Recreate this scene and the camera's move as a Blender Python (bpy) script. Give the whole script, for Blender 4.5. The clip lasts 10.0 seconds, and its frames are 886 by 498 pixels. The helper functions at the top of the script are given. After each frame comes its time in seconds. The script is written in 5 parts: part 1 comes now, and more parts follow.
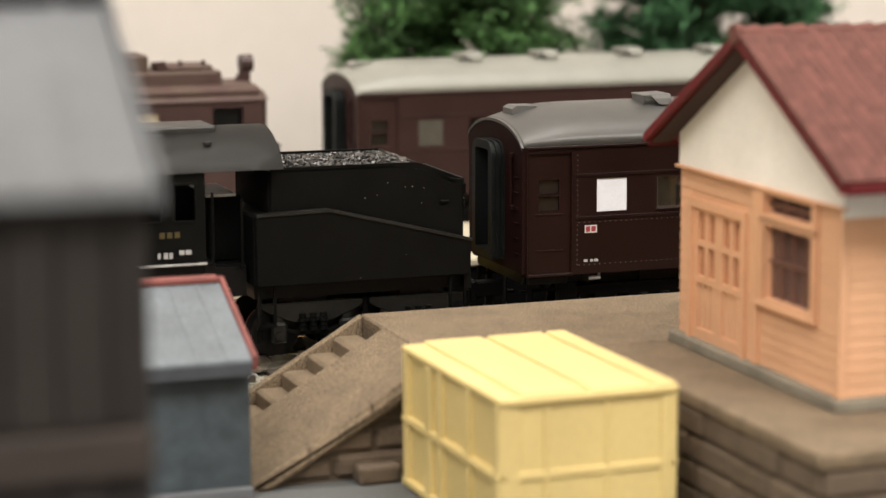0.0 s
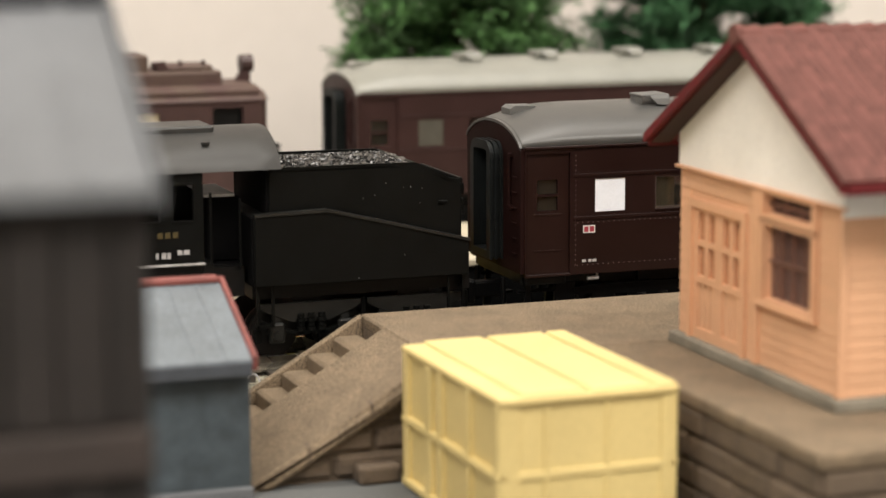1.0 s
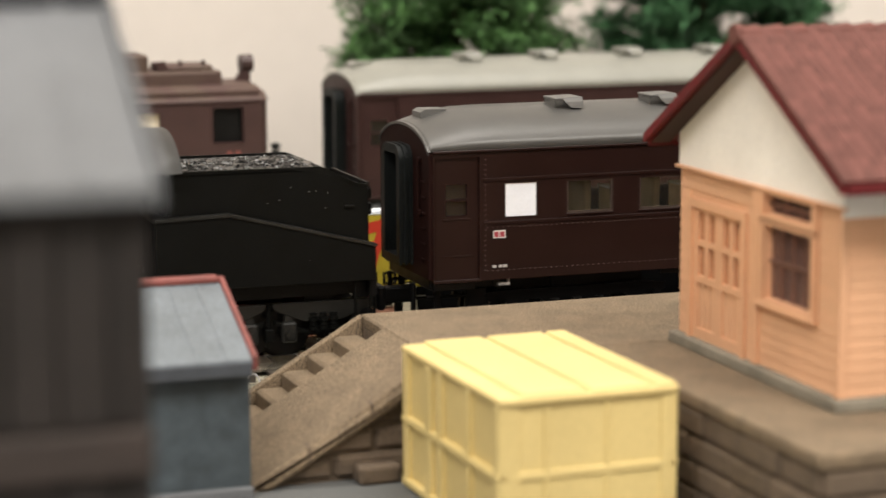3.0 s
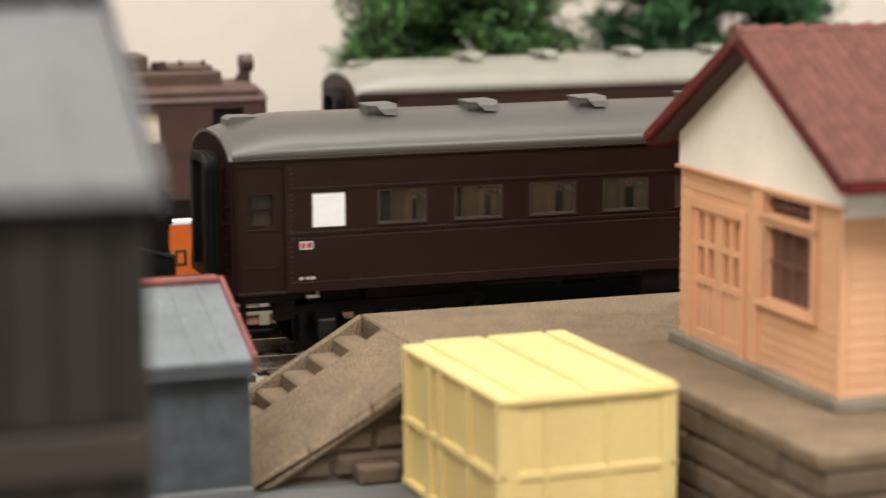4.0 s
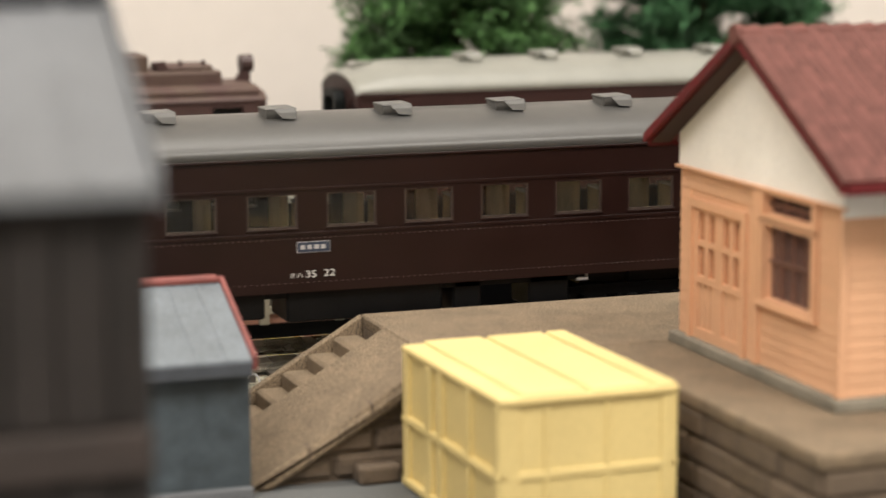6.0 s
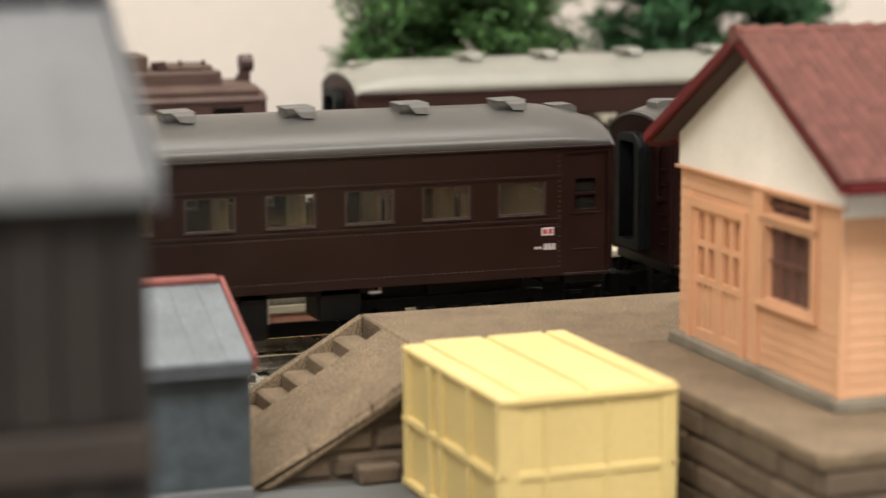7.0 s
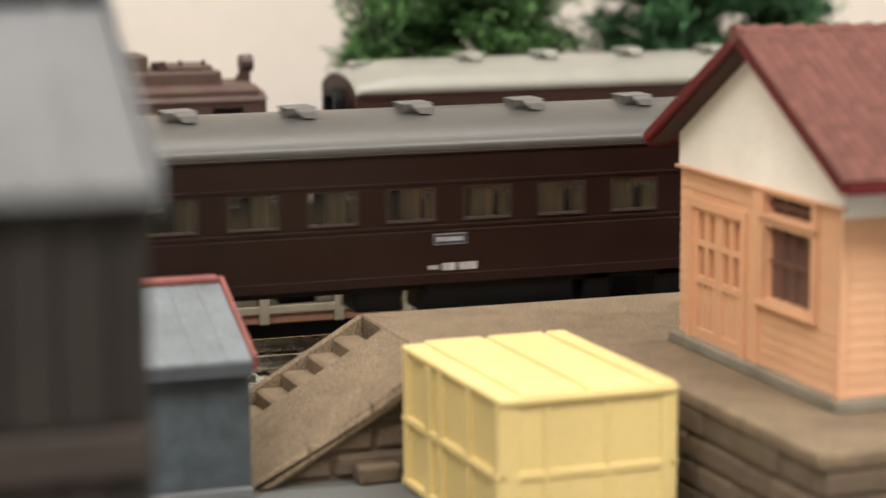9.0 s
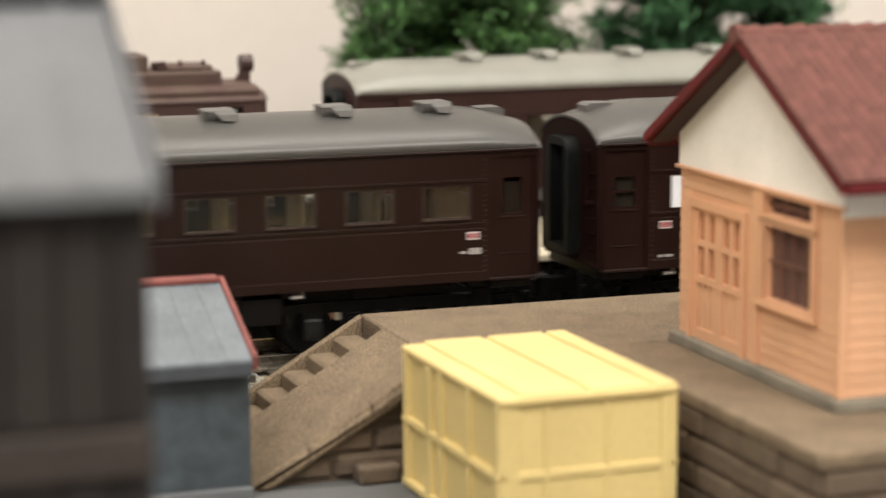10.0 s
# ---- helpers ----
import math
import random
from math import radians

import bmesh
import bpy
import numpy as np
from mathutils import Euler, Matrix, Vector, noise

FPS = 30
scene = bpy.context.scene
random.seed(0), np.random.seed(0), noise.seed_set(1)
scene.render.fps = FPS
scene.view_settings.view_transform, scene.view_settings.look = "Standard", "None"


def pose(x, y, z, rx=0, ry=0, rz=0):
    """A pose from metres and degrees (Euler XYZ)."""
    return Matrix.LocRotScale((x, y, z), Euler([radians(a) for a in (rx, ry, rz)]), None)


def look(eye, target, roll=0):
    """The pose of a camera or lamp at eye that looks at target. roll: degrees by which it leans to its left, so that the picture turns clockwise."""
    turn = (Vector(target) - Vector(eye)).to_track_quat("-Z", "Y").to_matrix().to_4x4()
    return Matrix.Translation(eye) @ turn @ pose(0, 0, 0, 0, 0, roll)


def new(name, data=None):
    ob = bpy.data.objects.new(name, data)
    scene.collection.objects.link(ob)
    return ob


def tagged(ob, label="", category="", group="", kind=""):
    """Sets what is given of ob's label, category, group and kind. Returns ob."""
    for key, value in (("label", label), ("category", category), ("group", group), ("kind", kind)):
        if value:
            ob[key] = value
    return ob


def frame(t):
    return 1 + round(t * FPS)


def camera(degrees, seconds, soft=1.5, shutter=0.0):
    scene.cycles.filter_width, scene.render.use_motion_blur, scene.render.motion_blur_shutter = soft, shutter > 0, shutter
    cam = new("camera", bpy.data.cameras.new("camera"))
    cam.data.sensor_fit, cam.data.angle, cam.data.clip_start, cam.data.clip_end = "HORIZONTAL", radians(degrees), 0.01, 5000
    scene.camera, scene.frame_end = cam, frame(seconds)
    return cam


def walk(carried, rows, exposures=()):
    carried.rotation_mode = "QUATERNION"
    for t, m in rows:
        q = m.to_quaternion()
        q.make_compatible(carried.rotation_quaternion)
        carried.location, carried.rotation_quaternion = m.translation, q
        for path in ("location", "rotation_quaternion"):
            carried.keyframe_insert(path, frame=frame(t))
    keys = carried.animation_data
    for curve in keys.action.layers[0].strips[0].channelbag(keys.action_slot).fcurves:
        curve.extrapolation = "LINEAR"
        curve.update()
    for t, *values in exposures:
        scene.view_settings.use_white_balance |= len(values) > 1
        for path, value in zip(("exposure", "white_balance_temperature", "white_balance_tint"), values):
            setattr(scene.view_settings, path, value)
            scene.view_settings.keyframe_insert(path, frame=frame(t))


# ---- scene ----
MM = 0.001                      # the scene is a 1:150 model; lengths below are in millimetres

# ---- camera ----
EYE = Vector((0.0, -253.35, 63.39)) * MM
AIM = EYE + Vector((0.3273, 0.9311, -0.1610))
cam = camera(22.31, 10.0, soft=1.5, shutter=0.4)
walk(cam, [(0.0, look(EYE, AIM, -0.2)), (10.0, look(EYE, AIM, -0.2))])
cam.data.dof.use_dof = True
cam.data.dof.focus_distance = 0.279
cam.data.dof.aperture_fstop = 27.0

# ---- light: a room with three broad ceiling lamps ----
world = bpy.data.worlds.new("room_air")
scene.world = world
world.use_nodes = True
world.node_tree.nodes["Background"].inputs[0].default_value = (1.0, 0.96, 0.9, 1)
world.node_tree.nodes["Background"].inputs[1].default_value = 0.3


def ceiling_tube(x, y, z, sx, sy, power):
    lamp = bpy.data.lights.new("ceiling_lamp", "AREA")
    lamp.shape, lamp.size, lamp.size_y, lamp.energy = "RECTANGLE", sx, sy, power
    lamp.color = (1.0, 0.94, 0.86)
    ob = new("ceiling_lamp", lamp)
    ob.matrix_basis = pose(x, y, z)
    return ob


ceiling_tube(-1.25, -1.3, 1.88, 1.4, 0.9, 57)
ceiling_tube(0.85, -1.4, 1.88, 1.4, 0.9, 53)
ceiling_tube(0.1, 0.1, 1.88, 1.6, 0.4, 29)
scene.view_settings.exposure = 0.0


# ---- materials ----
def mat(name, color, rough=0.6, metal=0.0, vary=0.12, scale=400.0, bump=0.1, fine=4000.0, spec=0.5, island=0.0, stain=None, grain=0.0):
    """Paint or plastic with broad mottling, fine grain and relief; stain: a second colour in patches."""
    m = bpy.data.materials.new(name)
    m.use_nodes = True
    nt = m.node_tree
    b = nt.nodes["Principled BSDF"]
    b.inputs["Roughness"].default_value = rough
    b.inputs["Metallic"].default_value = metal
    b.inputs["Specular IOR Level"].default_value = spec
    tc = nt.nodes.new("ShaderNodeTexCoord")
    n1 = nt.nodes.new("ShaderNodeTexNoise")
    n1.inputs["Scale"].default_value = scale
    n1.inputs["Detail"].default_value = 5
    n2 = nt.nodes.new("ShaderNodeTexNoise")
    n2.inputs["Scale"].default_value = fine
    n2.inputs["Detail"].default_value = 3
    for n in (n1, n2):
        nt.links.new(tc.outputs["Object"], n.inputs["Vector"])
    ramp = nt.nodes.new("ShaderNodeValToRGB")
    lo = [max(0, c * (1 - min(vary, 0.15))) for c in color] if vary < 0.4 else [c * (1 - vary) for c in color]
    hi = [min(1, c * (1 + min(vary, 0.15))) for c in color] if vary < 0.4 else [min(1, c * (1 + vary)) for c in color]
    if stain:
        lo = list(stain)
    ramp.color_ramp.elements[0].position, ramp.color_ramp.elements[0].color = 0.35, (*lo, 1)
    ramp.color_ramp.elements[1].position, ramp.color_ramp.elements[1].color = 0.62, (*hi, 1)
    nt.links.new(n1.outputs["Fac"], ramp.inputs[0])
    mix = nt.nodes.new("ShaderNodeMix")
    mix.data_type, mix.blend_type = "RGBA", "MULTIPLY"
    mix.inputs[0].default_value = 1.0
    r2 = nt.nodes.new("ShaderNodeMapRange")
    wide = 0.09 if grain else 0.2
    r2.inputs["From Min"].default_value, r2.inputs["From Max"].default_value = 0.5 - wide, 0.5 + wide
    g = grain or vary
    r2.inputs["To Min"].default_value, r2.inputs["To Max"].default_value = 1 - g, 1 + g * 0.6
    nt.links.new(n2.outputs["Fac"], r2.inputs["Value"])
    nt.links.new(ramp.outputs[0], mix.inputs[6])
    nt.links.new(r2.outputs[0], mix.inputs[7])
    out = mix.outputs[2]
    if island:
        info = nt.nodes.new("ShaderNodeObjectInfo")
        r3 = nt.nodes.new("ShaderNodeMapRange")
        r3.inputs["To Min"].default_value, r3.inputs["To Max"].default_value = 1 - island, 1 + island
        mix2 = nt.nodes.new("ShaderNodeMix")
        mix2.data_type, mix2.blend_type = "RGBA", "MULTIPLY"
        mix2.inputs[0].default_value = 1.0
        nt.links.new(info.outputs["Random"], r3.inputs["Value"])
        nt.links.new(out, mix2.inputs[6])
        nt.links.new(r3.outputs[0], mix2.inputs[7])
        out = mix2.outputs[2]
    nt.links.new(out, b.inputs["Base Color"])
    rr = nt.nodes.new("ShaderNodeMapRange")
    rr.inputs["To Min"].default_value, rr.inputs["To Max"].default_value = max(0.05, rough - 0.1), min(1, rough + 0.1)
    nt.links.new(n1.outputs["Fac"], rr.inputs["Value"])
    nt.links.new(rr.outputs[0], b.inputs["Roughness"])
    if bump:
        bp = nt.nodes.new("ShaderNodeBump")
        bp.inputs["Strength"].default_value = bump
        bp.inputs["Distance"].default_value = 0.0002
        nt.links.new(n2.outputs["Fac"], bp.inputs["Height"])
        nt.links.new(bp.outputs[0], b.inputs["Normal"])
    return m


def glass_mat(name, tint, rough=0.05, haze=0.0, film_colour=(0.62, 0.58, 0.5), index=1.45):
    """Thin clear plastic: mostly clear, with a weak gloss."""
    m = bpy.data.materials.new(name)
    m.use_nodes = True
    nt = m.node_tree
    nt.nodes.clear()
    out = nt.nodes.new("ShaderNodeOutputMaterial")
    clear = nt.nodes.new("ShaderNodeBsdfTransparent")
    clear.inputs[0].default_value = (*tint, 1)
    gloss = nt.nodes.new("ShaderNodeBsdfGlossy")
    gloss.inputs["Roughness"].default_value = rough
    fr = nt.nodes.new("ShaderNodeFresnel")
    fr.inputs[0].default_value = index
    mx = nt.nodes.new("ShaderNodeMixShader")
    # diffuse share: on the clear coach panes it stands in for reflection haze
    dust = nt.nodes.new("ShaderNodeBsdfDiffuse")
    dust.inputs[0].default_value = (*film_colour, 1)
    film = nt.nodes.new("ShaderNodeMixShader")
    film.inputs[0].default_value = haze
    nt.links.new(clear.outputs[0], film.inputs[1])
    nt.links.new(dust.outputs[0], film.inputs[2])
    nt.links.new(fr.outputs[0], mx.inputs[0])
    nt.links.new(film.outputs[0], mx.inputs[1])
    nt.links.new(gloss.outputs[0], mx.inputs[2])
    nt.links.new(mx.outputs[0], out.inputs[0])
    return m


BROWN = mat("coach_brown", (0.0125, 0.0041, 0.0034), 0.38, vary=0.1, scale=150, bump=0.05, spec=0.28)
BROWN_END = mat("coach_brown_matt", (0.0125, 0.0042, 0.0036), 0.65, vary=0.15, scale=200, bump=0.08, spec=0.08)
BROWN_OLD = mat("parked_brown", (0.027, 0.0105, 0.0098), 0.5, vary=0.12, scale=150, bump=0.05, spec=0.28)
LOCO_ROOF = mat("dusty_loco_roof", (0.06, 0.031, 0.027), 0.7, vary=0.25, scale=250, bump=0.2, stain=(0.082, 0.052, 0.038))
LOCO_BROWN = mat("loco_brown", (0.04, 0.0175, 0.0165), 0.5, vary=0.12, scale=200, bump=0.05)
ROOF_GREY = mat("roof_grey", (0.061, 0.0605, 0.0585), 0.38, vary=0.06, scale=120, bump=0.04)
ROOF_PALE = mat("roof_pale_grey", (0.222, 0.224, 0.2), 0.36, vary=0.06, scale=120, bump=0.04)
VENT_GREY = mat("vent_grey", (0.1, 0.1, 0.097), 0.5, vary=0.06, scale=300, bump=0.05)
BLACK = mat("underframe_black", (0.0032, 0.0032, 0.0035), 0.45, vary=0.25, scale=500, bump=0.1, spec=0.2)
BELLOWS = mat("bellows_black", (0.0085, 0.0105, 0.011), 0.5, vary=0.2, scale=500, bump=0.1, spec=0.14)
LOCO_BLACK = mat("loco_black", (0.0034, 0.0036, 0.0033), 0.48, vary=0.16, scale=300, bump=0.08, spec=0.11)
# paler black: shiny highlights on rims and axle boxes put into the colour
TENDER_EDGE = mat("highlight_black_edge", (0.012, 0.012, 0.011), 0.4, vary=0.3, scale=600, bump=0.1, spec=0.35)
CAB_ROOF = mat("cab_roof_black", (0.019, 0.019, 0.0185), 0.5, vary=0.1, scale=300, bump=0.06)
COAL = mat("coal", (0.009, 0.009, 0.0095), 0.22, vary=0.4, scale=900, bump=0.4, fine=2500, spec=0.8)
STEEL = mat("rail_steel", (0.55, 0.53, 0.48), 0.28, 1.0, vary=0.1, scale=300, bump=0.03)
WHEEL = mat("wheel_black", (0.012, 0.012, 0.012), 0.4, 0.3, vary=0.2, scale=500)
WHITE = mat("white_paint", (0.8, 0.84, 0.92), 0.5, vary=0.03, scale=300, bump=0.02)
RED_INK = mat("red_ink", (0.32, 0.04, 0.06), 0.5, vary=0.05, bump=0)
BLUE_INK = mat("blue_ink", (0.02, 0.031, 0.058), 0.5, vary=0.05, bump=0)
GOLD = mat("gold_paint", (0.1, 0.075, 0.03), 0.4, 0.4, vary=0.1)
SEAT = mat("seat_brown", (0.62, 0.53, 0.38), 0.7, vary=0.15, scale=300)
INNER = mat("interior_tan", (0.72, 0.64, 0.48), 0.7, vary=0.1, scale=200)
PANE = glass_mat("clear_pane", (0.95, 0.95, 0.92), haze=0.01, index=1.28)
FROST = mat("dull_frost", (0.07, 0.066, 0.055), 0.4, vary=0.1)
FRAME = mat("window_frame_grey", (0.05, 0.037, 0.031), 0.4, vary=0.1, scale=300, bump=0.03)
RIVET = mat("rivet_brown", (0.13, 0.085, 0.078), 0.35, vary=0.1, bump=0)
YELLOW = mat("yellow_plastic", (0.715, 0.567, 0.248), 0.5, vary=0.05, scale=90, bump=0.08, fine=2500)
ORANGE_WALL = mat("orange_plank", (0.7, 0.405, 0.245), 0.6, vary=0.05, scale=120, bump=0.1, island=0.04)
ORANGE_TRIM = mat("orange_trim", (0.7, 0.4, 0.24), 0.6, vary=0.05, scale=150, bump=0.08)
PLASTER = mat("white_plaster", (0.92, 0.9, 0.86), 0.75, vary=0.04, scale=150, bump=0.15, fine=1800)
TILE_RED = mat("red_roof_tile", (0.152, 0.063, 0.053), 0.7, vary=0.14, scale=250, bump=0.2, island=0.17, spec=0.22)
TRIM_RED = mat("red_barge_board", (0.128, 0.0145, 0.017), 0.55, vary=0.1, scale=200, bump=0.08, spec=0.25)
SLAB = mat("grey_foundation", (0.225, 0.205, 0.165), 0.8, vary=0.15, scale=300, bump=0.2)
EARTH = mat("platform_brown", (0.208, 0.155, 0.101), 0.9, vary=0.12, scale=250, bump=0.9, fine=4600, grain=0.46)
STONE = mat("platform_stone", (0.132, 0.097, 0.068), 0.85, vary=0.15, scale=300, bump=0.5, fine=5000, island=0.08, grain=0.2)
STEP = mat("step_tan", (0.185, 0.136, 0.087), 0.85, vary=0.12, scale=300, bump=0.5, fine=6500, grain=0.22)
GROUND = mat("grey_board", (0.105, 0.11, 0.11), 0.8, vary=0.1, scale=60, bump=0.2)
BALLAST = mat("ballast", (0.36, 0.34, 0.26), 0.9, vary=0.45, scale=1500, bump=0.6, fine=2500)
SLEEPER = mat("sleeper_brown", (0.06, 0.05, 0.04), 0.8, vary=0.2, scale=500)
WOOD_DARK = mat("dark_planks", (0.0155, 0.0122, 0.0112), 0.75, vary=0.25, scale=220, bump=0.3, island=0.22)
WOOD_BAND = mat("weathered_band", (0.037, 0.0275, 0.0245), 0.75, vary=0.2, scale=220, bump=0.3)
TIN = mat("grey_roof_sheet", (0.122, 0.13, 0.142), 0.6, vary=0.14, scale=110, bump=0.2)
HUT_BLUE = mat("hut_blue_grey", (0.056, 0.073, 0.087), 0.55, vary=0.3, scale=130, bump=0.6, fine=420)
FASCIA = mat("hut_fascia", (0.058, 0.066, 0.08), 0.7, vary=0.2, scale=200)
SLATE = mat("ridge_slate", (0.07, 0.075, 0.09), 0.7, vary=0.2, scale=150)
HUT_ROOF = mat("hut_tin_roof", (0.135, 0.158, 0.18), 0.5, vary=0.28, scale=170, bump=0.2)
HUT_RED = mat("hut_red_edge", (0.19, 0.055, 0.048), 0.6, vary=0.15, scale=300, bump=0.1)
CREAM = mat("cream_plastic", (0.5, 0.45, 0.34), 0.6, vary=0.08, scale=150, bump=0.1)
PINK = mat("terracotta_panel", (0.5, 0.25, 0.17), 0.7, vary=0.15, scale=300, bump=0.15)
PAPER = mat("white_liner", (0.85, 0.84, 0.8), 0.7, vary=0.12, scale=700, bump=0.5, fine=1200)
SIGN_YELLOW = mat("sign_yellow", (0.37, 0.29, 0.022), 0.5, vary=0.04, bump=0.02)
SIGN_ORANGE = mat("sign_orange", (0.62, 0.13, 0.02), 0.5, vary=0.05, bump=0.02)
SIGN_RED = mat("sign_red", (0.45, 0.035, 0.015), 0.5, vary=0.05, bump=0.02)
# near-black without gloss, for surfaces that stand in for deep shade
SHADE_BLACK = mat("matt_black", (0.0032, 0.0032, 0.0034), 0.9, vary=0.2, scale=500, bump=0.1, spec=0.05)
PALE = mat("pale_lettering", (0.6, 0.6, 0.58), 0.6, vary=0.1, scale=900, bump=0.02)
FADED = mat("faded_white", (0.42, 0.41, 0.41), 0.6, vary=0.2, scale=900, bump=0.02)
SEAT_DARK = mat("seat_dark_brown", (0.06, 0.038, 0.024), 0.7, vary=0.15, scale=300)
BARK = mat("bark", (0.06, 0.038, 0.02), 0.9, vary=0.25, scale=400, bump=0.4)
LEAF = mat("foliage", (0.043, 0.112, 0.027), 0.8, vary=0.45, scale=180, bump=0.2)
LEAF_B = mat("foliage_blue_green", (0.031, 0.102, 0.038), 0.8, vary=0.45, scale=180, bump=0.2)
WALL = mat("room_wall", (0.77, 0.715, 0.67), 0.85, vary=0.02, scale=3, bump=0.05, fine=200)
WALL_ROOM = mat("room_panelling", (0.42, 0.39, 0.35), 0.8, vary=0.1, scale=3, bump=0.05, fine=200)
CEIL = mat("room_ceiling", (0.82, 0.8, 0.77), 0.9, vary=0.02, scale=3, bump=0.05, fine=200)
DARK_IN = mat("dark_interior", (0.03, 0.022, 0.02), 0.8, vary=0.2)

SOFFIT = mat("dark_soffit", (0.045, 0.022, 0.018), 0.8, vary=0.15, scale=200)
TRIM_BROWN = mat("dark_brown_bar", (0.17, 0.085, 0.062), 0.6)
PANE_DARK = glass_mat("tinted_pane", (0.5, 0.4, 0.38), 0.2, 0.32, (0.36, 0.2, 0.17))
mat_door_back = mat("door_back", (0.5, 0.235, 0.125), 0.6)


# ---- mesh helpers (millimetres) ----
def part(name, bm, material, parent=None, label="", smooth=False):
    """One mesh object made of bm, under parent."""
    me = bpy.data.meshes.new(name)
    bmesh.ops.recalc_face_normals(bm, faces=bm.faces)
    bmesh.ops.scale(bm, vec=(MM, MM, MM), verts=bm.verts)
    bm.to_mesh(me)
    bm.free()
    me.materials.append(material)
    if smooth:
        for p in me.polygons:
            p.use_smooth = True
    ob = new(name, me)
    if parent is not None:
        ob.parent = parent
    if label:
        ob["label"] = label
    return ob


def share(ob, x, y, z, rz=0, parent=None):
    """Another object on the same mesh."""
    o = new(ob.name.split(".")[0], ob.data)
    o.matrix_basis = pose(x * MM, y * MM, z * MM, 0, 0, rz)
    o.parent = parent if parent is not None else ob.parent
    return o


def thing(name, label, category, group="", x=0, y=0, z=0, rz=0, kind=""):
    ob = new(name)
    ob.empty_display_size = 0.005
    ob.matrix_basis = pose(x * MM, y * MM, z * MM, 0, 0, rz)
    return tagged(ob, label, category, group, kind)


def box(bm, x0, x1, y0, y1, z0, z1, bev=0.0, seg=1):
    vs = [bm.verts.new((x, y, z)) for z in (z0, z1) for y in (y0, y1) for x in (x0, x1)]
    fs = [bm.faces.new([vs[i] for i in q]) for q in
          ((0, 2, 3, 1), (4, 5, 7, 6), (0, 1, 5, 4), (2, 6, 7, 3), (0, 4, 6, 2), (1, 3, 7, 5))]
    if bev:
        es = list({e for f in fs for e in f.edges})
        bmesh.ops.bevel(bm, geom=es, offset=bev, segments=seg, profile=0.5, affect="EDGES")
    return bm


def slab(pts, lo, hi, axis="y", bm=None, bev=0.0):
    """A polygon extruded along an axis; pts are the other two coordinates in xyz order."""
    bm = bm or bmesh.new()

    def at(p, v):
        return {"x": (v, p[0], p[1]), "y": (p[0], v, p[1]), "z": (p[0], p[1], v)}[axis]
    a = [bm.verts.new(at(p, lo)) for p in pts]
    b = [bm.verts.new(at(p, hi)) for p in pts]
    fs = [bm.faces.new(a), bm.faces.new(b[::-1])]
    n = len(pts)
    for i in range(n):
        fs.append(bm.faces.new((a[i], b[i], b[(i + 1) % n], a[(i + 1) % n])))
    if bev:
        es = list({e for f in fs for e in f.edges})
        bmesh.ops.bevel(bm, geom=es, offset=bev, segments=1, profile=0.5, affect="EDGES")
    return bm


def panel(u0, u1, z0, z1, d0, d1, holes, axis="y", bm=None):
    """A wall in the u-z plane from depth d0 to d1 with real openings (u0, u1, z0, z1)."""
    bm = bm or bmesh.new()
    us = sorted({u0, u1, *[h[0] for h in holes], *[h[1] for h in holes]})
    zs = sorted({z0, z1, *[h[2] for h in holes], *[h[3] for h in holes]})

    def solid(i, j):
        if not (0 <= i < len(us) - 1 and 0 <= j < len(zs) - 1):
            return False
        u, z = (us[i] + us[i + 1]) / 2, (zs[j] + zs[j + 1]) / 2
        return not any(h[0] < u < h[1] and h[2] < z < h[3] for h in holes)
    cache = {}

    def v(i, j, k):
        if (i, j, k) not in cache:
            d = (d0, d1)[k]
            cache[i, j, k] = bm.verts.new((us[i], d, zs[j]) if axis == "y" else (d, us[i], zs[j]))
        return cache[i, j, k]
    for i in range(len(us) - 1):
        for j in range(len(zs) - 1):
            if not solid(i, j):
                continue
            for k in (0, 1):
                bm.faces.new((v(i, j, k), v(i + 1, j, k), v(i + 1, j + 1, k), v(i, j + 1, k)))
            for di, dj, a, b in ((-1, 0, (i, j), (i, j + 1)), (1, 0, (i + 1, j), (i + 1, j + 1)),
                                 (0, -1, (i, j), (i + 1, j)), (0, 1, (i, j + 1), (i + 1, j + 1))):
                if not solid(i + di, j + dj):
                    bm.faces.new((v(*a, 0), v(*b, 0), v(*b, 1), v(*a, 1)))
    return bm


def rod(bm, x, y, z, r, h, axis="z", n=16, r2=None):
    m = {"z": Matrix(), "x": Matrix.Rotation(radians(90), 4, "Y"), "y": Matrix.Rotation(radians(90), 4, "X")}[axis]
    bmesh.ops.create_cone(bm, cap_ends=True, segments=n, radius1=r, radius2=r if r2 is None else r2, depth=h,
                          matrix=Matrix.Translation((x, y, z)) @ m)
    return bm


def dots(points, r, face):
    """Small studs on a wall that faces -y (face -1) or +y (face 1)."""
    bm = bmesh.new()
    for x, y, z in points:
        a = [bm.verts.new((x + dx * r, y, z + dz * r)) for dx, dz in ((-1, 0), (0, -1), (1, 0), (0, 1))]
        t = bm.verts.new((x, y + face * r * 0.8, z))
        for i in range(4):
            bm.faces.new((a[i], a[(i + 1) % 4], t))
        bm.faces.new(a)
    return bm


